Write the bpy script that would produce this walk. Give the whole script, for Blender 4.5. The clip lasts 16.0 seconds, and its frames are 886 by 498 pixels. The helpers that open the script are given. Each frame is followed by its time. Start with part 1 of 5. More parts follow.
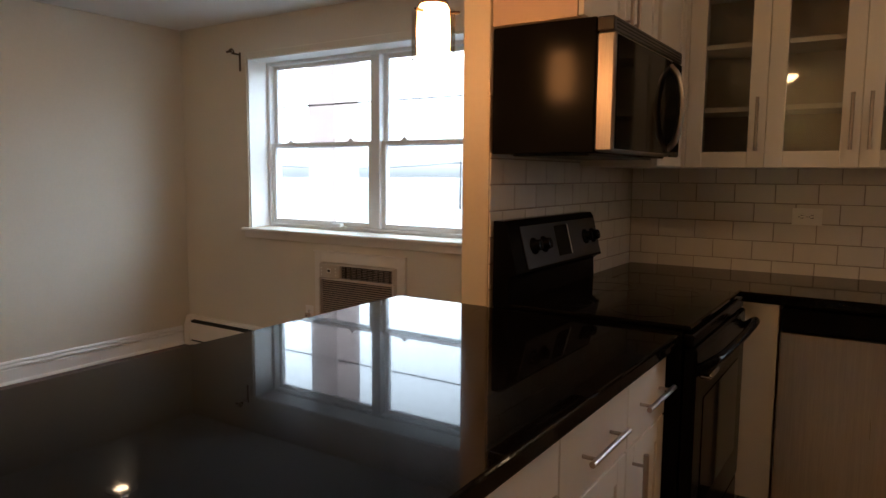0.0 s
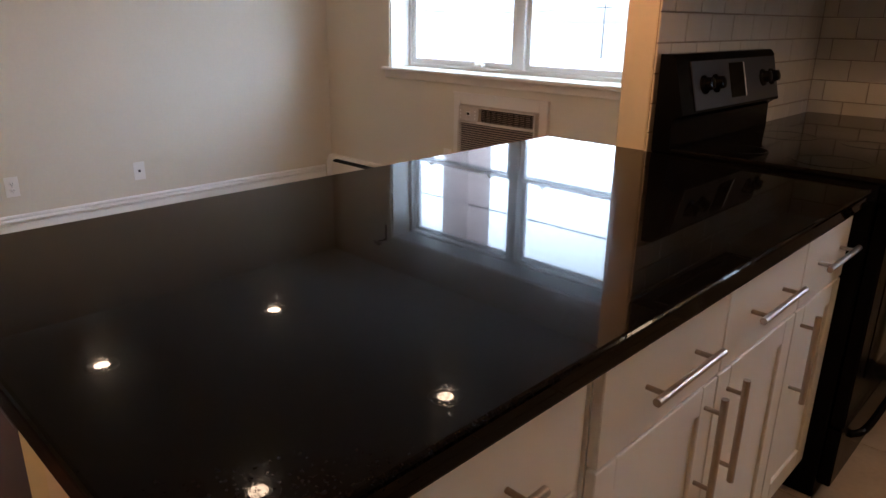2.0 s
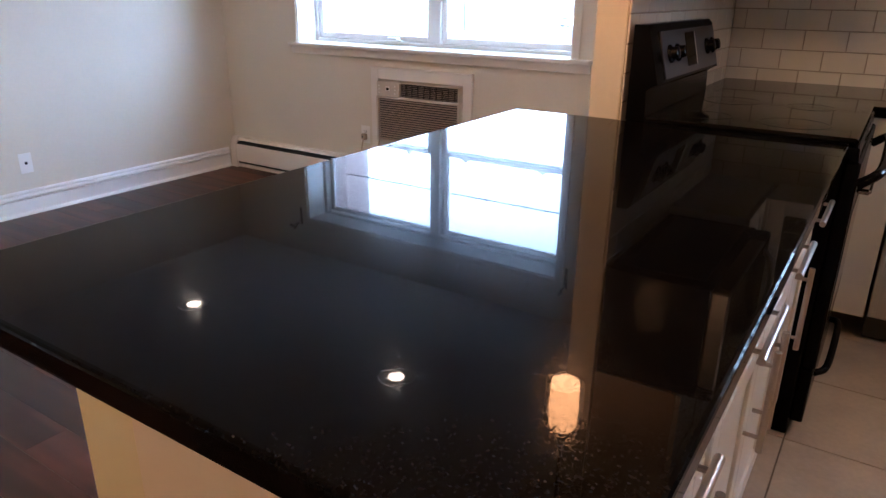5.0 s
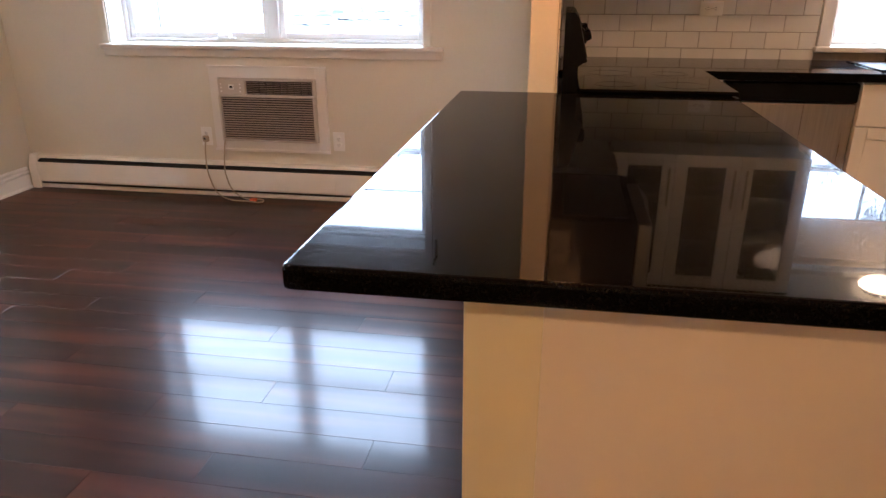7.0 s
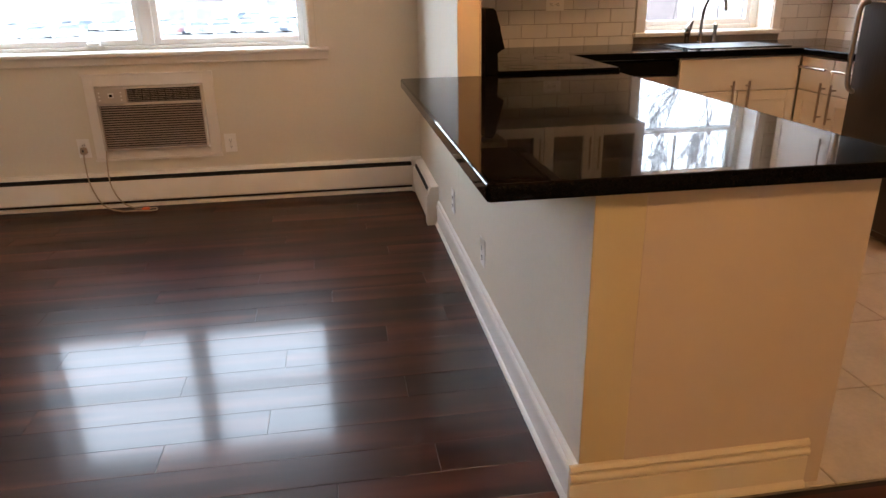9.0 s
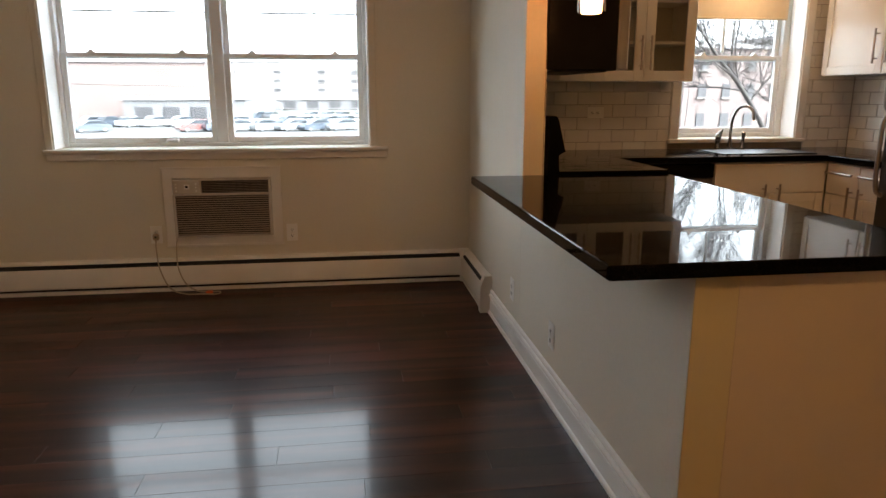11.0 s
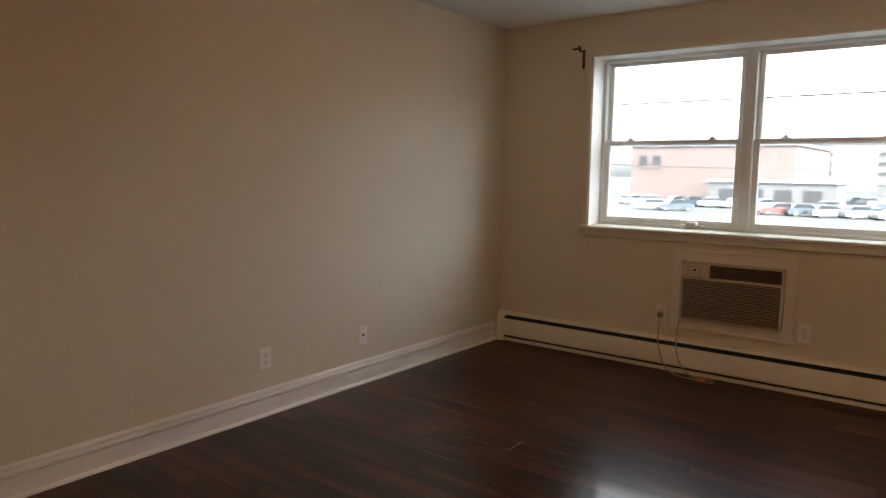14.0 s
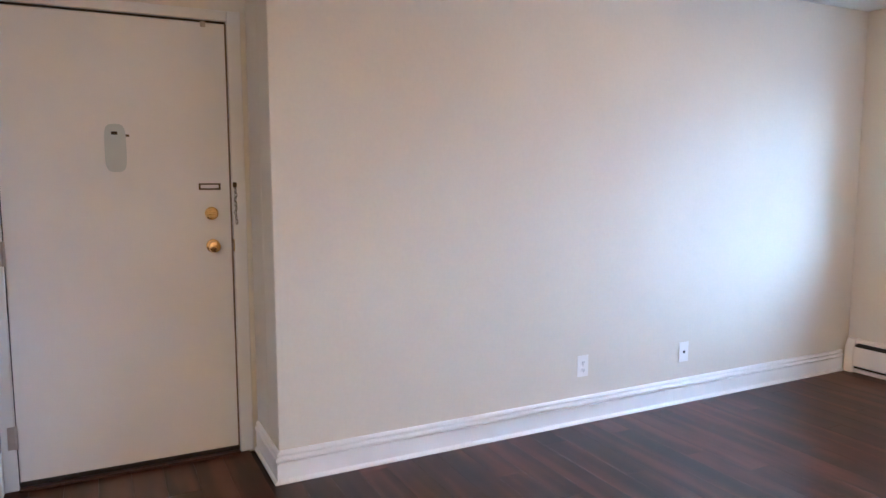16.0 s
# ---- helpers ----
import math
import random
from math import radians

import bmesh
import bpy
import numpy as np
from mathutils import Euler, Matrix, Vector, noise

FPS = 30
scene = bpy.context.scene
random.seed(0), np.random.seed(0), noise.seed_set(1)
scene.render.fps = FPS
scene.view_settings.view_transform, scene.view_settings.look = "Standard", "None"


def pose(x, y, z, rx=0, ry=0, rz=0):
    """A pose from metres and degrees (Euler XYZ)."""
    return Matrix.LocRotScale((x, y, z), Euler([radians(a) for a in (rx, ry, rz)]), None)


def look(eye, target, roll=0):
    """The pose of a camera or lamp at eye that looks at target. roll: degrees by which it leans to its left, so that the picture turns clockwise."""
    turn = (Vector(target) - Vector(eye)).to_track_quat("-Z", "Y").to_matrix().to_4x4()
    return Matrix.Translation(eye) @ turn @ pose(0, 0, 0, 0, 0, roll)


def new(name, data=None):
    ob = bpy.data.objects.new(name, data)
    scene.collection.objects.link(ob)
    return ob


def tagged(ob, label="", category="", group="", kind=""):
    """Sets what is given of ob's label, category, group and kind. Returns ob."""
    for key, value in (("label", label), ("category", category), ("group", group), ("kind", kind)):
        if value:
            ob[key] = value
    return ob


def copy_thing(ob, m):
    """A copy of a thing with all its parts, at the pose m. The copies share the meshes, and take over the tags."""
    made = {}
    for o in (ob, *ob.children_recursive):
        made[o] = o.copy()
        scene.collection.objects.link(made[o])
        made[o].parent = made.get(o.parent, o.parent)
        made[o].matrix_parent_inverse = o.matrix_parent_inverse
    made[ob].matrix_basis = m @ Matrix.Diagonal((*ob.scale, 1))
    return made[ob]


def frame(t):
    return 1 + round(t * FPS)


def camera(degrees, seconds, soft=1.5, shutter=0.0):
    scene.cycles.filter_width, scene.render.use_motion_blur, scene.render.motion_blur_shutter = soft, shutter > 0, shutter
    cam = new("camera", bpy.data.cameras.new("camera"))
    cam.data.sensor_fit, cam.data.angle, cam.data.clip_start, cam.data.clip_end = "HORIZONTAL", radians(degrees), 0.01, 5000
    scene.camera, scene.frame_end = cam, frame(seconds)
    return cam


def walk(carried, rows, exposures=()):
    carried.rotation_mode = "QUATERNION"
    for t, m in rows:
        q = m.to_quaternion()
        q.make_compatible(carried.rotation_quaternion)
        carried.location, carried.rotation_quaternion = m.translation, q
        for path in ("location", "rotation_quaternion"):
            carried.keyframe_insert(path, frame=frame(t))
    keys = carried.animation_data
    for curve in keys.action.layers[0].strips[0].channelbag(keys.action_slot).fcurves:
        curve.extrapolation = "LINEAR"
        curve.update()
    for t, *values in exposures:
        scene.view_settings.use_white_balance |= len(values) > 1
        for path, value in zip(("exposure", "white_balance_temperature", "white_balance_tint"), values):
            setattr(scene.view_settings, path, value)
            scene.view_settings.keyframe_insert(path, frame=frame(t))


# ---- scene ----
cam = camera(65.6, 16.0)
PATH = [
    (0, (1.207, -3.407, 1.346), (0.118, -1.743, 1.13), 0.4),
    (0.5, (1.171, -3.422, 1.344), (-0.071, -1.876, 1.083), 0.4),
    (1, (1.148, -3.402, 1.32), (-0.151, -1.943, 0.893), 0.5),
    (1.5, (1.125, -3.393, 1.302), (-0.181, -1.992, 0.726), 0.4),
    (2, (1.113, -3.373, 1.286), (-0.205, -2.01, 0.65), 0.8),
    (2.5, (1.108, -3.376, 1.289), (-0.211, -2.024, 0.631), 0.8),
    (3, (1.104, -3.363, 1.282), (-0.208, -2.017, 0.598), 0.7),
    (3.2, (1.105, -3.372, 1.286), (-0.209, -2.038, 0.584), 0.2),
    (5.5, (0.704, -3.704, 1.273), (-0.15, -2.039, 0.567), -0.3),
    (6, (0.579, -3.896, 1.245), (-0.093, -2.157, 0.522), -1.5),
    (6.5, (0.383, -4.016, 1.264), (-0.141, -2.224, 0.547), -0.5),
    (7, (0.127, -4.094, 1.286), (-0.187, -2.253, 0.572), -0.1),
    (7.5, (-0.04, -4.304, 1.28), (-0.172, -2.421, 0.619), -0.9),
    (8, (-0.216, -4.413, 1.301), (-0.193, -2.543, 0.591), -1.3),
    (10.3, (-0.86, -4.629, 1.254), (-0.416, -2.8, 0.579), 0.0),
    (10.5, (-0.886, -4.642, 1.271), (-0.454, -2.794, 0.642), 0.5),
    (11, (-0.858, -4.718, 1.307), (-0.583, -2.787, 0.864), 0.0),
    (11.5, (-0.796, -4.686, 1.323), (-0.624, -2.72, 0.997), -0.4),
    (12, (-0.759, -4.605, 1.346), (-0.825, -2.628, 1.055), 0.8),
    (12.5, (-0.698, -4.587, 1.352), (-1.086, -2.646, 1.061), -0.8),
    (13, (-0.547, -4.571, 1.352), (-1.364, -2.769, 1.06), -0.0),
    (13.5, (-0.47, -4.567, 1.339), (-1.54, -2.898, 1.072), 0.4),
    (14, (-0.483, -4.596, 1.327), (-1.693, -3.02, 1.102), 0.8),
    (14.5, (-0.492, -4.615, 1.328), (-1.885, -3.195, 1.124), 0.2),
    (15, (-0.515, -4.613, 1.352), (-2.082, -3.392, 1.124), 0.1),
    (15.5, (-0.522, -4.629, 1.355), (-2.193, -3.557, 1.113), 0.4),
    (16, (-0.51, -4.633, 1.352), (-2.286, -3.738, 1.137), -0.1),
]
EXPOSURES = [
    (0.0, 4.1, 5450, 8), (1.0, 4.25, 5350, 9), (2.0, 4.7, 5100, 11), (3.0, 5.15, 4950, 12), (5.5, 5.35, 4400, 12), (6.5, 5.65, 4400, 12), (7.0, 5.5, 4950, 14), (8.0, 5.15, 5500, 13), (10.3, 5.15, 5750, 11),
    (11.0, 4.15, 5950, 9), (12.0, 3.82, 6200, 9.5), (13.0, 3.88, 6250, 9), (14.0, 3.9, 6150, 9), (14.5, 4.25, 5800, 9), (15.0, 4.58, 5550, 9), (15.5, 5.22, 4700, 9), (16.0, 5.88, 4200, 8.7),
]
walk(cam, [(t, look(eye, target, roll)) for t, eye, target, roll in PATH], EXPOSURES)

# ---- world and sun: an overcast sky ----
world = bpy.data.worlds.new("overcast")
world.use_nodes = True
scene.world = world
wn, wl = world.node_tree.nodes, world.node_tree.links
sky = wn.new("ShaderNodeTexSky")
sky.sky_type = "NISHITA"
sky.sun_disc = False
sky.sun_elevation, sky.sun_rotation = radians(43.9), radians(125)
sky.dust_density, sky.air_density = 4.0, 1.0
grey = wn.new("ShaderNodeHueSaturation")
grey.inputs["Saturation"].default_value = 0.08
wl.new(sky.outputs[0], grey.inputs["Color"])
wl.new(grey.outputs[0], wn["Background"].inputs[0])
wn["Background"].inputs[1].default_value = 0.15
sun = new("sun", bpy.data.lights.new("sun", "SUN"))
sun.data.energy, sun.data.angle, sun.data.color = 0.5, radians(20), (1.0, 0.97, 0.93)
sun.matrix_world = look((17, -12, 20), (0, 0, 0))

WARM = (1.0, 0.55, 0.19)
PENDANT_GLOW, DOWNLIGHT_GLOW, SINK_GLOW, HALL_GLOW, KITCHEN_GLOW = 2.0, 3.4, 1.1, 4.4, 0.95


# ---- materials ----
def mat(name, base, rough=0.5, metal=0.0, vary=0.06, scale=6.0, grain=0.0, grain_scale=180.0, bump=0.0, bump_scale=120.0,
        rough_vary=0.0, coat=0.0, stretch=(1, 1, 1), spec=0.5, per_object=0.0):
    """A principled surface with uneven tone at two scales, and fine relief."""
    m = bpy.data.materials.new(name)
    m.use_nodes = True
    n, l = m.node_tree.nodes, m.node_tree.links
    p = n["Principled BSDF"]
    p.inputs["Roughness"].default_value, p.inputs["Metallic"].default_value = rough, metal
    p.inputs["Coat Weight"].default_value, p.inputs["Specular IOR Level"].default_value = coat, spec
    p.inputs["Coat Roughness"].default_value = 0.06
    tc, mp = n.new("ShaderNodeTexCoord"), n.new("ShaderNodeMapping")
    mp.inputs["Scale"].default_value = stretch
    l.new(tc.outputs["Object"], mp.inputs["Vector"])
    vec = mp.outputs[0]
    big, fine = n.new("ShaderNodeTexNoise"), n.new("ShaderNodeTexNoise")
    big.inputs["Scale"].default_value, big.inputs["Detail"].default_value = scale, 5
    fine.inputs["Scale"].default_value, fine.inputs["Detail"].default_value = grain_scale, 3
    if per_object:
        info, add, mul = n.new("ShaderNodeObjectInfo"), n.new("ShaderNodeVectorMath"), n.new("ShaderNodeVectorMath")
        mul.operation, add.operation = "SCALE", "ADD"
        mul.inputs[0].default_value = (37, 53, 71)
        l.new(info.outputs["Random"], mul.inputs["Scale"])
        l.new(vec, add.inputs[0])
        l.new(mul.outputs[0], add.inputs[1])
        vec = add.outputs[0]
    l.new(vec, big.inputs["Vector"])
    l.new(vec, fine.inputs["Vector"])
    amount, last = n.new("ShaderNodeMapRange"), None
    amount.inputs["From Min"].default_value, amount.inputs["From Max"].default_value = 0.3, 0.7
    amount.inputs["To Min"].default_value, amount.inputs["To Max"].default_value = 1 - vary, 1 + vary
    l.new(big.outputs[0], amount.inputs[0])
    last = amount.outputs[0]
    if grain:
        g, mu = n.new("ShaderNodeMapRange"), n.new("ShaderNodeMath")
        g.inputs["From Min"].default_value, g.inputs["From Max"].default_value = 0.3, 0.7
        g.inputs["To Min"].default_value, g.inputs["To Max"].default_value = 1 - grain, 1 + grain
        mu.operation = "MULTIPLY"
        l.new(fine.outputs[0], g.inputs[0])
        l.new(g.outputs[0], mu.inputs[0])
        l.new(last, mu.inputs[1])
        last = mu.outputs[0]
    if per_object:
        o, mu = n.new("ShaderNodeMapRange"), n.new("ShaderNodeMath")
        o.inputs["To Min"].default_value, o.inputs["To Max"].default_value = 1 - per_object, 1 + per_object
        mu.operation = "MULTIPLY"
        l.new(info.outputs["Random"], o.inputs[0])
        l.new(o.outputs[0], mu.inputs[0])
        l.new(last, mu.inputs[1])
        last = mu.outputs[0]
    tint = n.new("ShaderNodeVectorMath")
    tint.operation = "SCALE"
    tint.inputs[0].default_value = base
    l.new(last, tint.inputs["Scale"])
    l.new(tint.outputs[0], p.inputs["Base Color"])
    if rough_vary:
        r = n.new("ShaderNodeMapRange")
        r.inputs["To Min"].default_value, r.inputs["To Max"].default_value = max(rough - rough_vary, 0.01), rough + rough_vary
        l.new(big.outputs[0], r.inputs[0])
        l.new(r.outputs[0], p.inputs["Roughness"])
    if bump:
        b, bn = n.new("ShaderNodeBump"), n.new("ShaderNodeTexNoise")
        bn.inputs["Scale"].default_value, bn.inputs["Detail"].default_value = bump_scale, 4
        l.new(vec, bn.inputs["Vector"])
        b.inputs["Strength"].default_value, b.inputs["Distance"].default_value = bump, 0.002
        l.new(bn.outputs[0], b.inputs["Height"])
        l.new(b.outputs[0], p.inputs["Normal"])
    return m


def glowing(name, color, strength):
    m = bpy.data.materials.new(name)
    m.use_nodes = True
    p = m.node_tree.nodes["Principled BSDF"]
    p.inputs["Base Color"].default_value = (0.8, 0.75, 0.65, 1)
    p.inputs["Emission Color"].default_value = (*color, 1)
    p.inputs["Emission Strength"].default_value = strength
    return m


def pane_glass(name, tint=(0.96, 0.98, 0.97), haze=0.0):
    m = bpy.data.materials.new(name)
    m.use_nodes = True
    n, l = m.node_tree.nodes, m.node_tree.links
    n.remove(n["Principled BSDF"])
    clear, gloss, edge, power, mix = (n.new(k) for k in ("ShaderNodeBsdfTransparent", "ShaderNodeBsdfGlossy", "ShaderNodeLayerWeight", "ShaderNodeMath", "ShaderNodeMixShader"))
    fres = n.new("ShaderNodeMath")
    clear.inputs[0].default_value = (*tint, 1)
    gloss.inputs["Roughness"].default_value = 0.02 + haze
    power.operation, fres.operation = "POWER", "MULTIPLY_ADD"
    power.inputs[1].default_value, fres.inputs[1].default_value, fres.inputs[2].default_value = 5.0, 0.9, 0.04
    l.new(edge.outputs["Facing"], power.inputs[0])
    l.new(power.outputs[0], fres.inputs[0])
    l.new(fres.outputs[0], mix.inputs[0])
    l.new(clear.outputs[0], mix.inputs[1])
    l.new(gloss.outputs[0], mix.inputs[2])
    l.new(mix.outputs[0], n["Material Output"].inputs[0])
    return m


def granite():
    m = mat("black_granite", (0.010, 0.009, 0.009), 0.018, vary=0.3, scale=30, spec=0.075)
    n, l = m.node_tree.nodes, m.node_tree.links
    p = n["Principled BSDF"]
    tc, cells, ramp = n.new("ShaderNodeTexCoord"), n.new("ShaderNodeTexVoronoi"), n.new("ShaderNodeValToRGB")
    cells.inputs["Scale"].default_value = 420
    l.new(tc.outputs["Object"], cells.inputs["Vector"])
    sep = n.new("ShaderNodeSeparateColor")
    l.new(cells.outputs["Color"], sep.inputs[0])
    ramp.color_ramp.elements[0].position, ramp.color_ramp.elements[0].color = 0.72, (0.0018, 0.0015, 0.0015, 1)
    ramp.color_ramp.elements[1].position, ramp.color_ramp.elements[1].color = 1.0, (0.007, 0.0064, 0.0064, 1)
    l.new(sep.outputs[0], ramp.inputs[0])
    l.new(ramp.outputs[0], p.inputs["Base Color"])
    dull = n.new("ShaderNodeMapRange")
    dull.inputs["From Min"].default_value, dull.inputs["From Max"].default_value = 0.62, 1.0
    dull.inputs["To Min"].default_value, dull.inputs["To Max"].default_value = 0.012, 0.22
    l.new(dull.outputs[0], p.inputs["Roughness"])
    # each crystal is polished at a slightly different tilt
    grains, gs, tilt = n.new("ShaderNodeTexVoronoi"), n.new("ShaderNodeSeparateColor"), n.new("ShaderNodeMapRange")
    grains.inputs["Scale"].default_value = 760
    l.new(tc.outputs["Object"], grains.inputs["Vector"])
    l.new(grains.outputs["Color"], gs.inputs[0])
    tilt.inputs["From Min"].default_value, tilt.inputs["To Max"].default_value = 0.60, 0.028
    l.new(gs.outputs[2], tilt.inputs[0])
    l.new(gs.outputs[2], dull.inputs[0])
    mid, amt, tot, geo = (n.new(k) for k in ("ShaderNodeVectorMath", "ShaderNodeVectorMath", "ShaderNodeVectorMath", "ShaderNodeNewGeometry"))
    mid.operation, amt.operation, tot.operation = "SUBTRACT", "SCALE", "ADD"
    mid.inputs[1].default_value = (0.5, 0.5, 0.5)
    l.new(grains.outputs["Color"], mid.inputs[0])
    l.new(mid.outputs[0], amt.inputs[0])
    l.new(tilt.outputs[0], amt.inputs["Scale"])
    l.new(amt.outputs[0], tot.inputs[0])
    l.new(geo.outputs["Normal"], tot.inputs[1])
    l.new(tot.outputs[0], p.inputs["Normal"])
    return m


def laminate():
    """Dark brown plank with streaks along the board; each board has its own tone."""
    m = bpy.data.materials.new("dark_laminate")
    m.use_nodes = True
    n, l = m.node_tree.nodes, m.node_tree.links
    p = n["Principled BSDF"]
    p.inputs["Specular IOR Level"].default_value = 0.06
    p.inputs["Coat Weight"].default_value, p.inputs["Coat Roughness"].default_value = 0.08, 0.11
    tc, info, mul, add, mp = (n.new(k) for k in ("ShaderNodeTexCoord", "ShaderNodeObjectInfo", "ShaderNodeVectorMath", "ShaderNodeVectorMath", "ShaderNodeMapping"))
    mul.operation, add.operation = "SCALE", "ADD"
    mul.inputs[0].default_value = (31, 47, 13)
    l.new(info.outputs["Random"], mul.inputs["Scale"])
    l.new(tc.outputs["Object"], add.inputs[0])
    l.new(mul.outputs[0], add.inputs[1])
    l.new(add.outputs[0], mp.inputs["Vector"])
    mp.inputs["Scale"].default_value = (0.62, 3.8, 6)
    streak, blot, ramp = n.new("ShaderNodeTexNoise"), n.new("ShaderNodeTexNoise"), n.new("ShaderNodeValToRGB")
    streak.inputs["Scale"].default_value, streak.inputs["Detail"].default_value = 1.6, 2.5
    streak.inputs["Roughness"].default_value = 0.4
    blot.inputs["Scale"].default_value, blot.inputs["Detail"].default_value = 2.2, 3
    l.new(mp.outputs[0], streak.inputs["Vector"])
    l.new(add.outputs[0], blot.inputs["Vector"])
    mixv = n.new("ShaderNodeMath")
    mixv.operation = "MULTIPLY_ADD"
    mixv.inputs[1].default_value = 0.25
    l.new(blot.outputs[0], mixv.inputs[0])
    half = n.new("ShaderNodeMath")
    half.operation = "MULTIPLY"
    half.inputs[1].default_value = 0.8
    l.new(streak.outputs[0], half.inputs[0])
    l.new(half.outputs[0], mixv.inputs[2])
    e = ramp.color_ramp.elements
    e[0].position, e[0].color = 0.36, (0.015, 0.0042, 0.0026, 1)
    e[1].position, e[1].color = 0.68, (0.088, 0.0270, 0.0162, 1)
    mid = e.new(0.52)
    mid.color = (0.036, 0.0105, 0.0064, 1)
    l.new(mixv.outputs[0], ramp.inputs[0])
    tone, sc = n.new("ShaderNodeMapRange"), n.new("ShaderNodeVectorMath")
    tone.inputs["To Min"].default_value, tone.inputs["To Max"].default_value = 0.82, 1.18
    sc.operation = "SCALE"
    l.new(info.outputs["Random"], tone.inputs[0])
    l.new(ramp.outputs[0], sc.inputs[0])
    l.new(tone.outputs[0], sc.inputs["Scale"])
    l.new(sc.outputs[0], p.inputs["Base Color"])
    rr = n.new("ShaderNodeMapRange")
    rr.inputs["To Min"].default_value, rr.inputs["To Max"].default_value = 0.27, 0.36
    l.new(streak.outputs[0], rr.inputs[0])
    l.new(rr.outputs[0], p.inputs["Roughness"])
    b = n.new("ShaderNodeBump")
    b.inputs["Strength"].default_value, b.inputs["Distance"].default_value = 0.05, 0.0002
    l.new(streak.outputs[0], b.inputs["Height"])
    l.new(b.outputs[0], p.inputs["Normal"])
    # a factory lacquer: a clear sheen, and a wider one from its fine texture
    last = p.outputs[0]
    for rough, share in ((0.105, 0.052), (0.30, 0.024)):
        gloss, mix = n.new("ShaderNodeBsdfGlossy"), n.new("ShaderNodeMixShader")
        gloss.inputs["Roughness"].default_value, mix.inputs[0].default_value = rough, share
        l.new(b.outputs[0], gloss.inputs["Normal"])
        l.new(last, mix.inputs[1])
        l.new(gloss.outputs[0], mix.inputs[2])
        last = mix.outputs[0]
    l.new(last, n["Material Output"].inputs[0])
    return m


WALL = mat("wall_paint", (0.69, 0.64, 0.53), 0.62, vary=0.025, scale=1.6, grain=0.015, grain_scale=60, bump=0.12, bump_scale=260)
CEIL = mat("ceiling_paint", (0.78, 0.77, 0.74), 0.8, vary=0.02, scale=2, bump=0.1, bump_scale=200)
TRIM = mat("white_gloss_trim", (0.84, 0.83, 0.80), 0.32, vary=0.03, scale=4, bump=0.05, bump_scale=90)
CREAMTRIM = mat("cream_gloss_trim", (0.66, 0.55, 0.40), 0.34, vary=0.03, scale=4, bump=0.05, bump_scale=90)
SILLW = mat("painted_sill", (0.76, 0.72, 0.66), 0.4, vary=0.03, scale=5, bump=0.06, bump_scale=90)
VINYL = mat("white_vinyl", (0.78, 0.80, 0.80), 0.35, vary=0.02, scale=8, bump=0.02)
HEATER = mat("heater_enamel", (0.78, 0.73, 0.65), 0.38, vary=0.04, scale=5, grain=0.02, bump=0.04)
DARKGAP = mat("dark_slot", (0.012, 0.010, 0.009), 0.7, vary=0.3)
CABINET = mat("white_cabinet_lacquer", (0.78, 0.75, 0.69), 0.34, vary=0.025, scale=4, bump=0.03, bump_scale=60)
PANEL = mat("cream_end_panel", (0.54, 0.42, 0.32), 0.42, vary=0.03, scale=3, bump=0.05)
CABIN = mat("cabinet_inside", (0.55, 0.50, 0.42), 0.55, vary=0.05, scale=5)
STEEL = mat("brushed_steel", (0.43, 0.395, 0.365), 0.30, 1.0, vary=0.06, scale=3, grain=0.06, grain_scale=12, stretch=(40, 40, 1), rough_vary=0.06)
NICKEL = mat("satin_nickel", (0.46, 0.40, 0.35), 0.30, 1.0, vary=0.05, scale=20)
CHROME = mat("chrome", (0.42, 0.41, 0.41), 0.14, 1.0, vary=0.03)
BRASS = mat("polished_brass", (0.80, 0.56, 0.20), 0.20, 1.0, vary=0.06, scale=30)
BRONZE = mat("dark_bronze", (0.10, 0.07, 0.045), 0.45, 0.8, vary=0.2, scale=40)
BLACK = mat("black_enamel", (0.005, 0.005, 0.0055), 0.18, vary=0.2, scale=8, rough_vary=0.04, spec=0.10)
BLACKGLASS = mat("black_glass", (0.003, 0.003, 0.003), 0.06, vary=0.2, scale=8, spec=0.09)
RANGEBLACK = mat("black_range_enamel", (0.0030, 0.0030, 0.0038), 0.22, vary=0.2, scale=8, rough_vary=0.05, spec=0.05)
BLACKPLASTIC = mat("black_plastic", (0.016, 0.016, 0.016), 0.4, vary=0.2)
FRIDGE = mat("dark_stainless", (0.115, 0.105, 0.098), 0.34, 1.0, vary=0.06, scale=3, grain=0.06, grain_scale=14, stretch=(40, 40, 1))
PANELGREY = mat("grey_control_panel", (0.056, 0.052, 0.051), 0.34, 0.7, vary=0.05)
GRANITE = granite()
LAMINATE = laminate()
WALLTILE = mat("glazed_wall_tile", (0.70, 0.66, 0.60), 0.12, vary=0.03, scale=9, per_object=0.035, bump=0.05, bump_scale=14)
GROUT = mat("wall_grout", (0.33, 0.28, 0.23), 0.85, vary=0.1, scale=40)
FLOORTILE = mat("beige_floor_tile", (0.50, 0.41, 0.31), 0.30, vary=0.10, scale=7, grain=0.05, grain_scale=60, per_object=0.05, bump=0.06, bump_scale=50)
FLOORGROUT = mat("floor_grout", (0.20, 0.16, 0.12), 0.9, vary=0.15, scale=30)
SUBFLOOR = mat("plank_gap", (0.010, 0.006, 0.005), 0.8, vary=0.2)
ACWHITE = mat("ac_plastic", (0.56, 0.50, 0.43), 0.45, vary=0.04, scale=9)
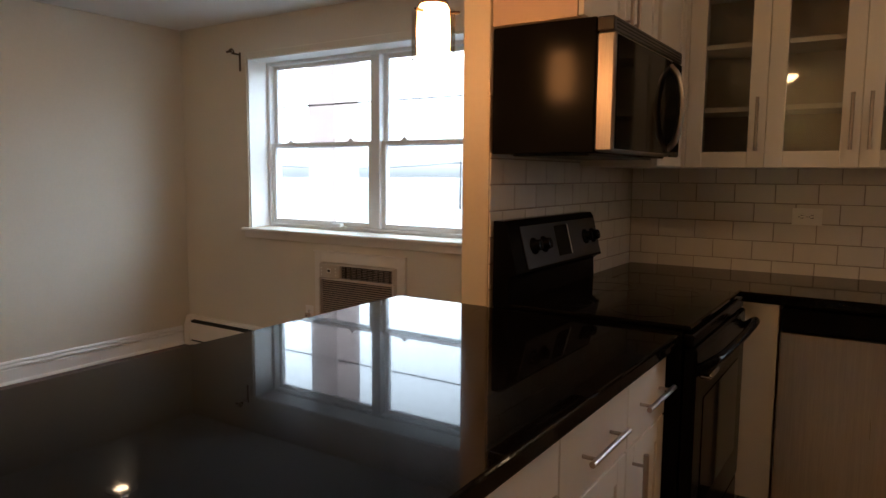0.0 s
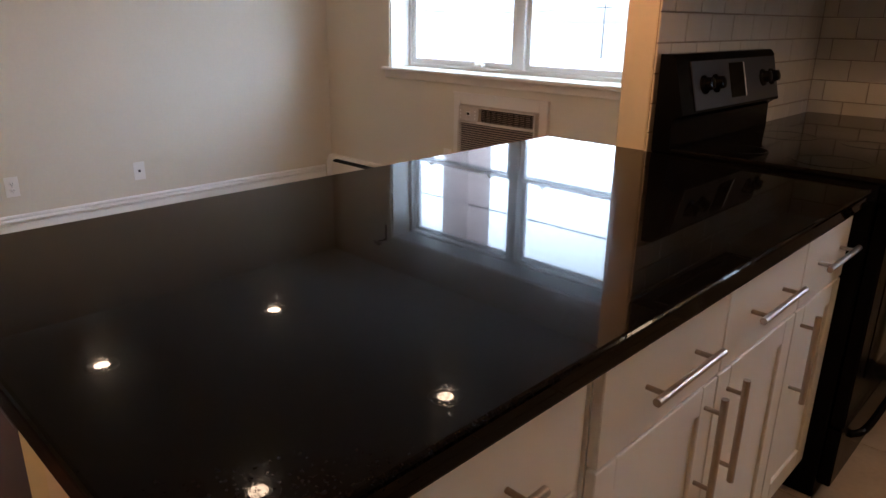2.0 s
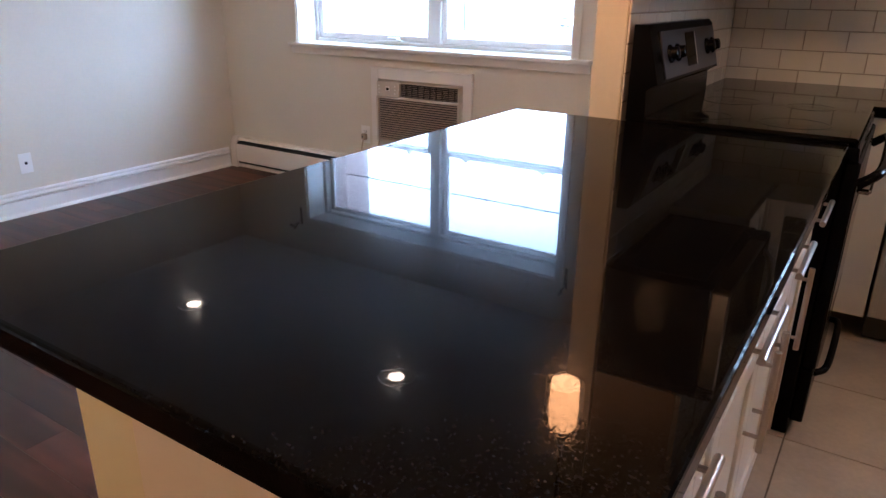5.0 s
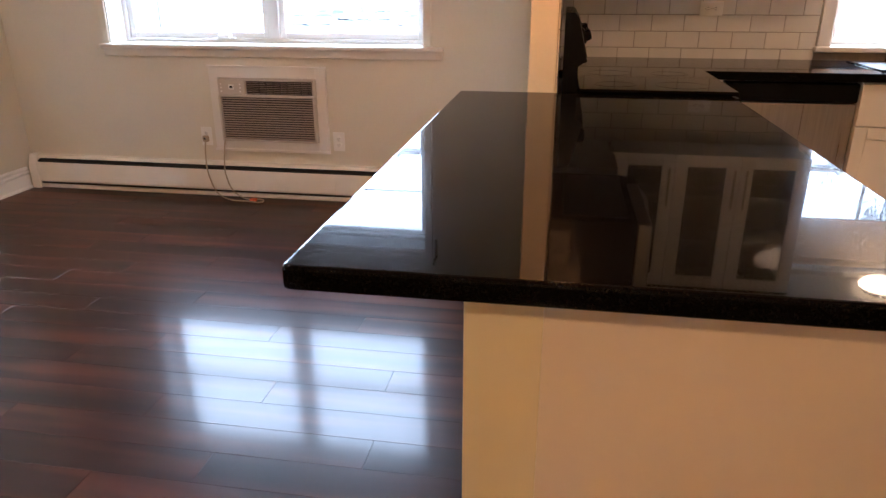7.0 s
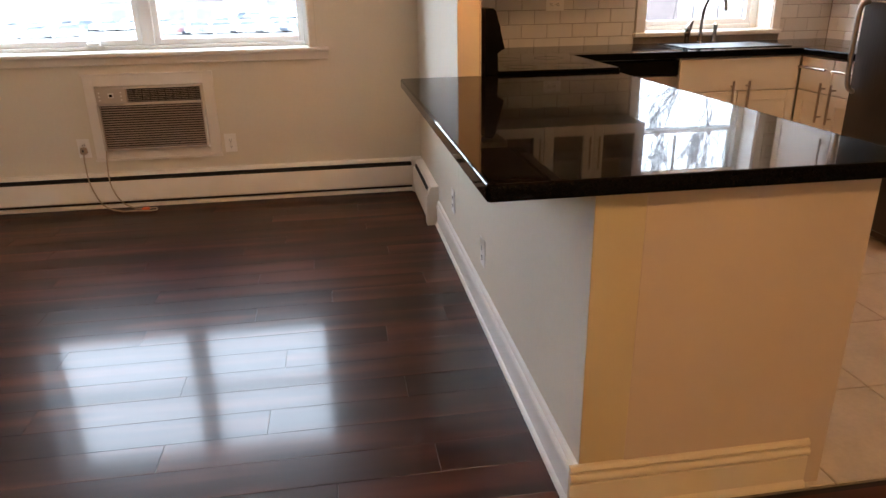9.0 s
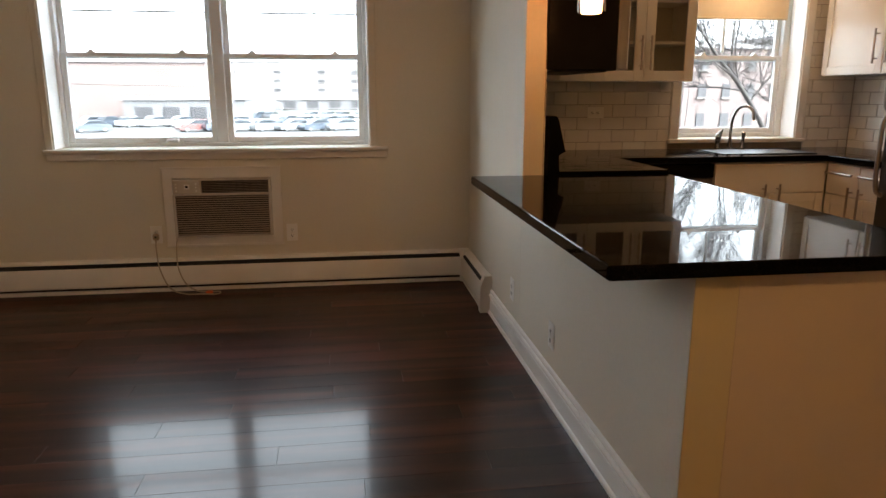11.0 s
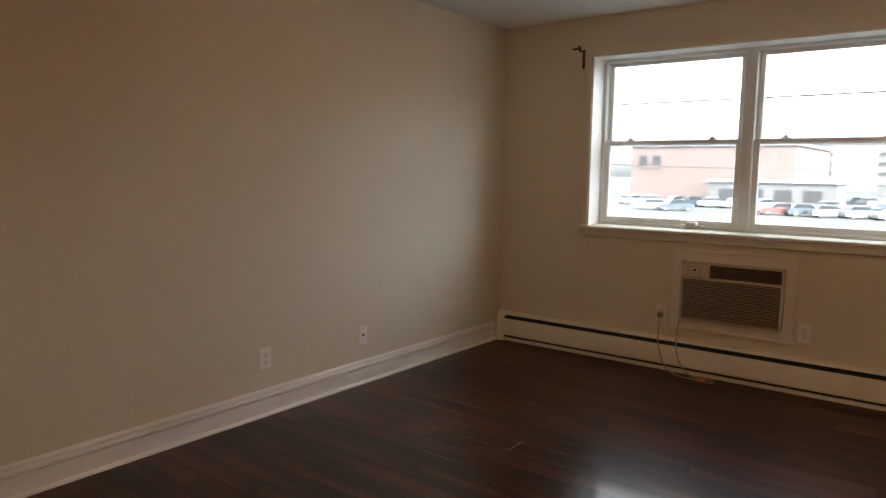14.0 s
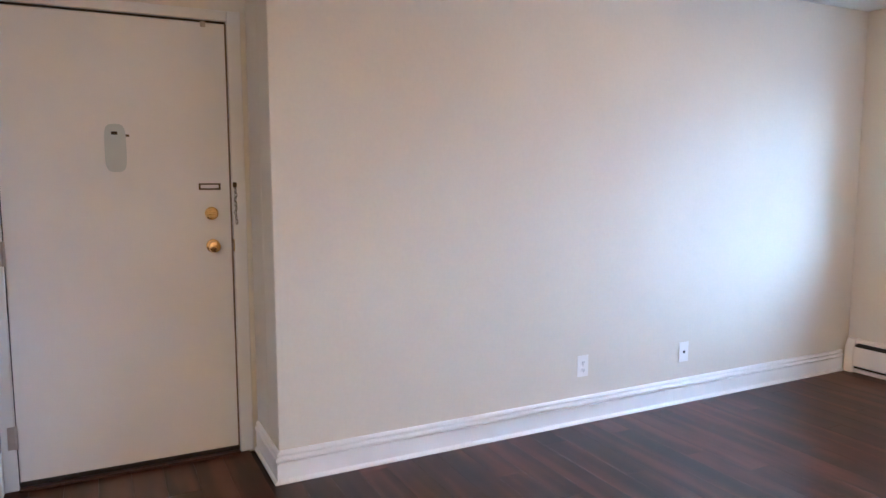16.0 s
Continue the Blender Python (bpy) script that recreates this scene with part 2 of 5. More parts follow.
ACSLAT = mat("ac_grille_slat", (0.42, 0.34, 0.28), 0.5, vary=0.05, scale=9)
# near-black that paints in the shade behind the louvers and slats
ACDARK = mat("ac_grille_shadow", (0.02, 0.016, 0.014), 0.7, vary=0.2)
DOORPAINT = mat("door_enamel", (0.74, 0.72, 0.69), 0.38, vary=0.03, scale=2.5, grain=0.012, bump=0.08, bump_scale=40)
STRIP = mat("brown_weatherstrip", (0.17, 0.12, 0.10), 0.7, vary=0.25, scale=9)
OCHRE = mat("yellow_cream_end", (0.54, 0.43, 0.26), 0.55, vary=0.03, scale=3, bump=0.1, bump_scale=200)
PLATE = mat("ivory_plate", (0.82, 0.80, 0.76), 0.35, vary=0.02)
CHIME = mat("pale_grey_plastic", (0.50, 0.54, 0.52), 0.4, vary=0.03)
CORD = mat("tan_cord", (0.42, 0.34, 0.24), 0.5, vary=0.08, scale=30)
ORANGE = mat("orange_plastic", (0.70, 0.13, 0.03), 0.45)
SHADECLOTH = mat("roller_shade_cloth", (0.74, 0.64, 0.48), 0.8, vary=0.03, scale=20, bump=0.06, bump_scale=500)
WOOD = mat("stained_threshold", (0.05, 0.022, 0.014), 0.35, vary=0.25, scale=4, stretch=(10, 1, 1))
GLASS = pane_glass("window_glass", (0.90, 0.92, 0.91))
CABGLASS = pane_glass("cabinet_glass", (0.85, 0.85, 0.82))
PENDGLASS = pane_glass("clear_lamp_glass", (0.92, 0.90, 0.86))
PENDGLOW = glowing("lit_opal_glass", (1.0, 0.38, 0.10), PENDANT_GLOW)
DOWNGLOW = glowing("lit_downlight", (1.0, 0.62, 0.32), DOWNLIGHT_GLOW)
HALLGLOW = glowing("lit_hall_dome", WARM, HALL_GLOW)
KITCHENGLOW = glowing("lit_kitchen_dome", (1.0, 0.56, 0.26), KITCHEN_GLOW)
SINKGLOW = glowing("lit_dome", (1.0, 0.62, 0.32), SINK_GLOW)
ASPHALT = mat("asphalt", (0.05, 0.05, 0.05), 0.9, vary=0.15, scale=0.3, grain=0.15, grain_scale=30)
LAWN = mat("winter_lawn", (0.085, 0.09, 0.05), 0.95, vary=0.2, scale=0.4, grain=0.2, grain_scale=20)
BRICK = mat("red_brick_far", (0.125, 0.095, 0.086), 0.9, vary=0.1, scale=0.5, grain=0.1, grain_scale=9)
RENDERW = mat("pale_render", (0.16, 0.15, 0.142), 0.9, vary=0.06, scale=0.3)
HOUSEBRICK = mat("pale_brick_far", (0.125, 0.097, 0.089), 0.9, vary=0.15, scale=0.8, grain=0.12, grain_scale=8)
SHED = mat("grey_siding", (0.105, 0.103, 0.104), 0.8, vary=0.08, scale=0.5)
FARWIN = mat("far_window_glass", (0.035, 0.034, 0.036), 0.5, vary=0.2)
ROOF = mat("flat_roof_edge", (0.20, 0.19, 0.19), 0.8, vary=0.1)
BARK = mat("grey_bark", (0.024, 0.020, 0.018), 0.9, vary=0.2, scale=6, bump=0.5, bump_scale=40)
TYRE = mat("tyre_rubber", (0.02, 0.02, 0.02), 0.8)
CARGLASS = mat("car_window", (0.025, 0.03, 0.035), 0.08)


def car_paint(name, c):
    return mat(name, c, 0.25, vary=0.03, coat=0.6)


CARS = [car_paint("car_white", (0.38, 0.38, 0.38)), car_paint("car_silver", (0.18, 0.185, 0.19)), car_paint("car_black", (0.02, 0.02, 0.022)),
        car_paint("car_blue", (0.045, 0.055, 0.07)), car_paint("car_red", (0.13, 0.045, 0.04)), car_paint("car_grey", (0.12, 0.12, 0.125))]


# ---- mesh helpers ----
def box(bm, x0, y0, z0, x1, y1, z1, b=0.0, seg=1):
    t = bmesh.new()
    bmesh.ops.create_cube(t, size=1)
    for v in t.verts:
        v.co = ((x0 + x1) / 2 + v.co.x * (x1 - x0), (y0 + y1) / 2 + v.co.y * (y1 - y0), (z0 + z1) / 2 + v.co.z * (z1 - z0))
    if b:
        bmesh.ops.bevel(t, geom=t.edges[:], offset=b, segments=seg, profile=0.5, affect="EDGES")
    join(bm, t)
    return bm


def join(bm, t):
    made = {v: bm.verts.new(v.co) for v in t.verts}
    for f in t.faces:
        bm.faces.new([made[v] for v in f.verts])
    t.free()


def ring(bm, c, axis, r, n):
    axis = Vector(axis).normalized()
    u = axis.orthogonal().normalized()
    w = axis.cross(u)
    return [bm.verts.new(Vector(c) + r * (math.cos(a) * u + math.sin(a) * w)) for a in (2 * math.pi * k / n for k in range(n))]


def skin(bm, a, b):
    n = len(a)
    for k in range(n):
        bm.faces.new((a[k], a[(k + 1) % n], b[(k + 1) % n], b[k]))


def cyl(bm, p0, p1, r0, r1=None, n=16, caps=True):
    axis = Vector(p1) - Vector(p0)
    a, b = ring(bm, p0, axis, r0, n), ring(bm, p1, axis, r0 if r1 is None else r1, n)
    skin(bm, a, b)
    if caps:
        bm.faces.new(a[::-1])
        bm.faces.new(b)
    return bm


def lathe(bm, c, axis, profile, n=24, cap0=True, cap1=True):
    """Turns (distance along the axis, radius) pairs about the axis."""
    axis = Vector(axis).normalized()
    rings = [ring(bm, Vector(c) + axis * d, axis, max(r, 1e-4), n) for d, r in profile]
    for a, b in zip(rings, rings[1:]):
        skin(bm, a, b)
    if cap0:
        bm.faces.new(rings[0][::-1])
    if cap1:
        bm.faces.new(rings[-1])
    return bm


def tube(bm, pts, r, n=8):
    pts = [Vector(p) for p in pts]
    last = None
    up = None
    for k, p in enumerate(pts):
        d = (pts[min(k + 1, len(pts) - 1)] - pts[max(k - 1, 0)]).normalized()
        if up is None:
            up = d.orthogonal().normalized()
        up = (up - d * up.dot(d)).normalized()
        w = d.cross(up)
        rr = r[k] if isinstance(r, (list, tuple)) else r
        now = [bm.verts.new(p + rr * (math.cos(a) * up + math.sin(a) * w)) for a in (2 * math.pi * j / n for j in range(n))]
        if last:
            skin(bm, last, now)
        else:
            bm.faces.new(now[::-1])
        last = now
    bm.faces.new(last)
    return bm


def smooth_path(pts, steps=8):
    """A Catmull-Rom line through the points."""
    p = [Vector(q) for q in pts]
    p = [2 * p[0] - p[1], *p, 2 * p[-1] - p[-2]]
    out = []
    for a, b, c, d in zip(p, p[1:], p[2:], p[3:]):
        for k in range(steps):
            t = k / steps
            out.append(0.5 * (2 * b + (c - a) * t + (2 * a - 5 * b + 4 * c - d) * t * t + (3 * b - a - 3 * c + d) * t ** 3))
    return out + [p[-2]]


def prism(bm, outline, axis, a, b):
    """Draws an outline along an axis: 'x' takes (y, z), 'y' takes (x, z), 'z' takes (x, y)."""
    put = {"x": lambda u, v, s: (s, u, v), "y": lambda u, v, s: (u, s, v), "z": lambda u, v, s: (u, v, s)}[axis]
    lo, hi = [bm.verts.new(put(u, v, a)) for u, v in outline], [bm.verts.new(put(u, v, b)) for u, v in outline]
    skin(bm, lo, hi)
    bm.faces.new(lo[::-1])
    bm.faces.new(hi)
    return bm


def mesh_of(name, bm, material, angle=35):
    bmesh.ops.recalc_face_normals(bm, faces=bm.faces[:])
    me = bpy.data.meshes.new(name)
    bm.to_mesh(me)
    bm.free()
    me.materials.append(material)
    me.shade_smooth()
    me.set_sharp_from_angle(angle=radians(angle))
    return me


def part(name, bm, material, parent=None, label="", angle=35):
    ob = new(name, mesh_of(name, bm, material, angle))
    if parent:
        ob.parent = parent
        ob.matrix_parent_inverse = Matrix.Translation(-base_of(parent))
    if label:
        tagged(ob, label)
    return ob


def base_of(ob):
    return Vector() if ob.parent else Vector(ob.location)


def thing(name, at, label, category, group="", kind=""):
    ob = new(name)
    ob.empty_display_size = 0.1
    ob.location = at
    return tagged(ob, label, category, group, kind)


def setting(name, bm, material, label, category):
    return tagged(part(name, bm, material), label, category, "", "structure")


def B():
    return bmesh.new()


def boxes(*rows, b=0.0):
    bm = bmesh.new()
    for r in rows:
        box(bm, *r, b=b)
    return bm


def holed(axis, u, v, w0, w1, holes):
    """A wall slab: u and v are its extents, w0 to w1 its thickness along the axis, with square holes (u0, u1, v0, v1) through it."""
    us = sorted({*u, *(h[k] for h in holes for k in (0, 1))})
    vs = sorted({*v, *(h[k] for h in holes for k in (2, 3))})
    solid = lambda i, j: 0 <= i < len(us) - 1 and 0 <= j < len(vs) - 1 and not any(
        h[0] <= (us[i] + us[i + 1]) / 2 <= h[1] and h[2] <= (vs[j] + vs[j + 1]) / 2 <= h[3] for h in holes)
    bm, made = bmesh.new(), {}
    put = {"y": lambda a, b, w: (a, w, b), "x": lambda a, b, w: (w, a, b)}[axis]

    def at(i, j, w):
        if (i, j, w) not in made:
            made[i, j, w] = bm.verts.new(put(us[i], vs[j], w))
        return made[i, j, w]
    for i in range(len(us) - 1):
        for j in range(len(vs) - 1):
            if not solid(i, j):
                continue
            for w in (w0, w1):
                bm.faces.new([at(i, j, w), at(i + 1, j, w), at(i + 1, j + 1, w), at(i, j + 1, w)])
            for di, dj, e in ((-1, 0, ((i, j), (i, j + 1))), (1, 0, ((i + 1, j), (i + 1, j + 1))), (0, -1, ((i, j), (i + 1, j))), (0, 1, ((i, j + 1), (i + 1, j + 1)))):
                if not solid(i + di, j + dj):
                    (a, b), (c, d) = e
                    bm.faces.new([at(a, b, w0), at(c, d, w0), at(c, d, w1), at(a, b, w1)])
    return bm


# ---- the large structure ----
H = 2.42
XW, XE, YS = -3.43, 2.87, -5.9
XD = -3.87            # plane of the entrance door
WX0, WX1, WZ0, WZ1 = -2.69, -0.685, 0.955, 2.147   # living room window
KX0, KX1, KZ0, KZ1 = 1.52, 2.43, 0.985, 2.13       # kitchen window
PS = -3.165           # south end of the half wall
DV = -1.45            # south end of the divider

wall_north = setting("wall_north", holed("y", (XW - 0.2, XE + 0.2), (0, H), 0.0, 0.31,
                     [(WX0, WX1, WZ0, WZ1), (KX0, KX1, KZ0, KZ1), (-2.0, -1.335, 0.345, 0.77)]), WALL, "cream painted outer wall with two window openings", "wall")
wall_west = setting("wall_west", boxes((XW - 0.2, -3.97, 0, XW, -0.0, H), b=0.004), WALL, "plain cream painted living room wall", "wall")
setting("wall_alcove", boxes((XD - 0.14, -3.97, 0, XW - 0.2, -3.83, H)), WALL, "short cream wall beside the entrance door", "wall")
setting("wall_entrance", holed("x", (-5.06, -3.97), (0, H), XD - 0.14, XD, [(-4.995, -4.05, -0.01, 2.052)]), WALL, "cream wall around the entrance door", "wall")
setting("wall_closet", holed("y", (XD - 0.14, -2.6), (0, H), -5.2, -5.06, [(-3.78, -2.98, -0.01, 2.05)]), WALL, "cream painted wall with a closet door", "wall")
setting("wall_closet_side", boxes((-2.72, YS, 0, -2.6, -5.2, H)), WALL, "plain cream side wall of the closet", "wall")
setting("wall_closet_back", boxes((XD - 0.14, YS, 0, XD, -5.2, H), (XD, YS, 0, -2.72, YS + 0.1, H)), WALL, "plain cream back wall of the closet", "wall")
setting("wall_south", boxes((-2.6, YS - 0.15, 0, XE + 0.2, YS, H)), WALL, "plain cream painted back wall", "wall")
wall_east = setting("wall_east", boxes((XE, YS, 0, XE + 0.2, 0, H)), WALL, "cream painted kitchen side wall", "wall")
wall_divider = setting("wall_divider", boxes((0, DV, 0, 0.1, 0, H), b=0.003), WALL, "cream painted stub wall between living room and kitchen", "wall")
setting("wall_half", boxes((0, PS, 0, 0.12, DV, 0.873), b=0.0008), WALL, "cream painted half wall under the counter", "wall")
setting("ceiling", boxes((XD - 0.2, YS - 0.2, H, XE + 0.2, 0.24, H + 0.15)), CEIL, "flat white painted ceiling", "ceiling")
setting("soffit", boxes((0.1, -0.36, 2.16, XE, 0, H), (2.5, -2.1, 2.16, XE, -0.36, H), (0.1, DV + 0.004, 2.16, 0.42, -0.36, H)), WALL,
        "cream painted soffit over the kitchen cabinets", "soffit")
floor = setting("floor", boxes((XD - 0.2, YS - 0.2, -0.16, XE + 0.2, 0.24, -0.009)), SUBFLOOR, "dark brown glossy laminate plank floor", "floor")
floor_kitchen = setting("floor_kitchen", boxes((0.10, -3.19, -0.0085, XE, 0, -0.004)), FLOORGROUT, "beige ceramic tile kitchen floor", "floor")


# ---- baseboards ----
def board_outline(s):
    """Shoe moulding, flat board, groove, round bead, groove and a thin cap."""
    shoe = [(0, 0), (0.024, 0), (0.024, 0.006), (0.022, 0.012), (0.018, 0.017), (0.014, 0.020)]
    upper = [(0.014, 0.094), (0.004, 0.0955), (0.004, 0.101), (0.015, 0.1015), (0.019, 0.106), (0.020, 0.112), (0.018, 0.119), (0.014, 0.1235),
             (0.003, 0.124), (0.003, 0.1295), (0.013, 0.130), (0.014, 0.136), (0.009, 0.145), (0, 0.148)]
    return [(d * s, z) for d, z in shoe + upper]


def baseboard(axis, wall, side, a, b, label="white moulded wooden baseboard along the wall", paint=None):
    bm = prism(B(), [(wall + u, v) for u, v in board_outline(side)], axis, a, b)
    return setting("baseboard", bm, paint or TRIM, label, "baseboard")


baseboard("y", XW, 1, -3.97, -0.075)
baseboard("x", -3.97, -1, XD + 0.02, XW + 0.024)
baseboard("y", 0.0, -1, PS, -0.80)
baseboard("x", PS, -1, -0.024, 0.638, "cream painted moulded baseboard on the counter end", CREAMTRIM)
baseboard("x", -5.06, 1, -2.93, -2.6)
baseboard("x", YS, 1, -2.6, XE)


# ---- windows ----
def double_hung(owner, x0, x1, z0, z1, y, zm, locks):
    """One sash pair: the upper sash stands behind, the lower sash in front; zm is the meeting rail's height."""
    w = 0.035
    for nm, lo, hi, yy in (("upper_sash", zm - 0.018, z1, y + 0.03), ("lower_sash", z0, zm + 0.018, y)):
        bottom = 0.034 if nm == "lower_sash" else 0.030
        sash = part(nm, boxes((x0, yy, lo, x0 + w, yy + 0.028, hi), (x1 - w, yy, lo, x1, yy + 0.028, hi),
                              (x0 + w, yy, lo, x1 - w, yy + 0.028, lo + bottom), (x0 + w, yy, hi - 0.027, x1 - w, yy + 0.028, hi), b=0.003), VINYL, owner)
        pane = part("pane", boxes((x0 + w, yy + 0.012, lo + bottom, x1 - w, yy + 0.016, hi - 0.027)), GLASS, sash, "clear window glass")
        pane.visible_shadow = False
    for fx in locks:
        xx = x0 + (x1 - x0) * fx
        part("sash_lock", prism(B(), [(xx - 0.03, zm + 0.018), (xx + 0.03, zm + 0.018), (xx + 0.016, zm + 0.026), (xx + 0.008, zm + 0.038), (xx - 0.008, zm + 0.038), (xx - 0.016, zm + 0.026)], "y", y + 0.002, y + 0.03), VINYL, owner)


JW, M0, M1 = 0.032, -1.709, -1.633   # jamb width, mullion
window_1 = tagged(part("window_1", boxes((WX0, 0.17, WZ0, WX0 + JW, 0.27, WZ1), (WX1 - JW, 0.17, WZ0, WX1, 0.27, WZ1), (WX0 + JW, 0.17, WZ0, WX1 - JW, 0.27, WZ0 + 0.025),
                       (WX0 + JW, 0.17, WZ1 - 0.028, WX1 - JW, 0.27, WZ1), (M0, 0.165, WZ0 + 0.025, M1, 0.27, WZ1 - 0.028), b=0.004), VINYL),
                  "white vinyl double window with two pairs of sashes", "window", "", "structure")
double_hung(window_1, WX0 + JW, M0, WZ0 + 0.025, WZ1 - 0.028, 0.185, 1.545, (0.2, 0.8))
double_hung(window_1, M1, WX1 - JW, WZ0 + 0.025, WZ1 - 0.028, 0.185, 1.545, (0.2, 0.8))
for a, b in ((WX0 + JW + 0.036, M0 - 0.036), (M1 + 0.036, WX1 - JW - 0.036)):
    bm = boxes((a, 0.253, 1.8240, b, 0.261, 1.8335))
    for f in (0.31, 0.66):
        box(bm, a + (b - a) * f, 0.251, 1.8215, a + (b - a) * f + 0.016, 0.263, 1.8360)
    part("screen_bar", bm, BLACKPLASTIC, window_1, "thin dark insect screen bar")
latch = boxes((-2.06, 0.155, WZ0 + 0.018, -1.93, 0.188, WZ0 + 0.03), b=0.004)
box(latch, -2.035, 0.135, WZ0 + 0.026, -1.955, 0.182, WZ0 + 0.050, b=0.006)
part("tilt_latch", latch, VINYL, window_1)
setting("window_sill", boxes((-2.742, -0.055, 0.930, -0.562, 0.168, 0.954), b=0.005), SILLW, "painted wooden window sill", "sill")
setting("window_apron", boxes((-2.735, -0.022, 0.882, -0.570, -0.0005, 0.930), b=0.003), SILLW, "painted moulding under the window sill", "trim")
setting("trim", boxes((WX0 - 0.048, -0.012, 0.954, WX0 - 0.002, -0.0005, WZ1 + 0.045), (WX1 + 0.002, -0.012, 0.954, WX1 + 0.048, -0.0005, WZ1 + 0.045),
                      (WX0 - 0.002, -0.012, WZ1 + 0.002, WX1 + 0.002, -0.0005, WZ1 + 0.045), b=0.003), WALL, "flat painted casing round the window", "trim")
setting("window_lining", boxes((WX0 + 0.0005, 0.0, 0.955, WX0 + 0.006, 0.169, WZ1), (WX1 - 0.006, 0.0, 0.955, WX1 - 0.0005, 0.169, WZ1), (WX0 + 0.006, 0.0, WZ1 - 0.006, WX1 - 0.006, 0.169, WZ1 - 0.0005)), TRIM,
        "white painted window reveal", "trim")

window_2 = tagged(part("window_2", boxes((KX0, 0.17, KZ0, KX0 + 0.045, 0.27, KZ1), (KX1 - 0.05, 0.17, KZ0, KX1, 0.27, KZ1), (KX0 + 0.045, 0.17, KZ0, KX1 - 0.05, 0.27, KZ0 + 0.03),
                       (KX0 + 0.045, 0.17, KZ1 - 0.045, KX1 - 0.05, 0.27, KZ1), b=0.004), VINYL), "white vinyl sash window over the sink", "window", "", "structure")
double_hung(window_2, KX0 + 0.045, KX1 - 0.05, KZ0 + 0.03, KZ1 - 0.045, 0.185, 1.555, (0.25, 0.75))
part("mullion", boxes((1.925, 0.220, 1.60, 1.945, 0.240, KZ1 - 0.08), b=0.003), VINYL, window_2)
setting("kitchen_window_sill", boxes((1.435, -0.045, 0.955, 2.49, 0.168, 0.984), b=0.005), SILLW, "painted wooden sill of the kitchen window", "sill")
setting("kitchen_window_trim", boxes((1.45, -0.014, 0.984, KX0 - 0.002, -0.0005, 2.159), (KX1 + 0.002, -0.014, 0.984, KX1 + 0.06, -0.0005, 2.159), b=0.003), SILLW, "flat painted casing of the kitchen window", "trim")
setting("kitchen_window_lining", boxes((KX0 + 0.0005, 0.0, KZ0, KX0 + 0.006, 0.169, KZ1), (KX1 - 0.006, 0.0, KZ0, KX1 - 0.0005, 0.169, KZ1), (KX0 + 0.006, 0, KZ1 - 0.006, KX1 - 0.006, 0.169, KZ1 - 0.0005)), TRIM,
        "white painted kitchen window reveal", "trim")

shade = thing("roller_shade", (1.95, 0.06, 1.83), "cream fabric roller shade drawn a third down", "window shade")
part("cloth", boxes((KX0 + 0.03, 0.058, 1.83, KX1 - 0.11, 0.060, 2.08)), SHADECLOTH, shade)
part("hem_bar", boxes((KX0 + 0.03, 0.054, 1.815, KX1 - 0.11, 0.064, 1.832), b=0.003), SHADECLOTH, shade)
part("roller", cyl(B(), (KX0 + 0.015, 0.06, 2.09), (KX1 - 0.165, 0.06, 2.09), 0.022, n=20), SHADECLOTH, shade)

# ---- living room: baseboard heater ----
def heater(name, axis, wall, side, a, b, ends, label):
    o = thing(name, (0.5 * (a + b), wall, 0) if axis == "x" else (wall, 0.5 * (a + b), 0), label, "heater")
    S = lambda pts: [(wall + side * d, z) for d, z in pts]
    part("back_plate", prism(B(), S([(0.001, 0.02), (0.010, 0.02), (0.010, 0.214), (0.034, 0.214), (0.046, 0.205), (0.049, 0.207), (0.037, 0.222), (0.001, 0.226)]), axis, a, b), HEATER, o)
    part("front_cover", prism(B(), S([(0.058, 0.050), (0.062, 0.046), (0.067, 0.052), (0.067, 0.162), (0.060, 0.180), (0.055, 0.178), (0.061, 0.160), (0.061, 0.056)]), axis, a, b), HEATER, o)
    part("lower_strip", prism(B(), S([(0.010, 0.004), (0.058, 0.004), (0.060, 0.026), (0.054, 0.028), (0.010, 0.028)]), axis, a, b), HEATER, o)
    part("fin_core", prism(B(), S([(0.0105, 0.03), (0.052, 0.03), (0.052, 0.19), (0.0105, 0.20)]), axis, a + 0.002, b - 0.002), DARKGAP, o, "dark heating fins behind the cover")
    for c, d in ends:
        lip = S([(0.001, 0.0), (0.070, 0.0), (0.072, 0.05), (0.070, 0.165), (0.045, 0.228), (0.001, 0.230)])
        part("end_cap", prism(B(), lip, axis, c, d), HEATER, o)
    return o


long_heater = heater("baseboard_heater", "x", 0.0, -1, -3.35, -0.070, ((XW + 0.021, -3.35),), "cream enamel baseboard heater along the window wall")
heater("baseboard_heater", "y", 0.0, -1, -0.735, -0.074, ((-0.795, -0.735),), "short cream enamel baseboard heater on the stub wall")
part("corner_cap", boxes((-0.073, -0.074, 0.0, -0.002, -0.001, 0.229), b=0.004), HEATER, long_heater)
part("cover_joint", boxes((-1.25, -0.0695, 0.048, -1.242, -0.0672, 0.166), b=0.001), HEATER, long_heater)

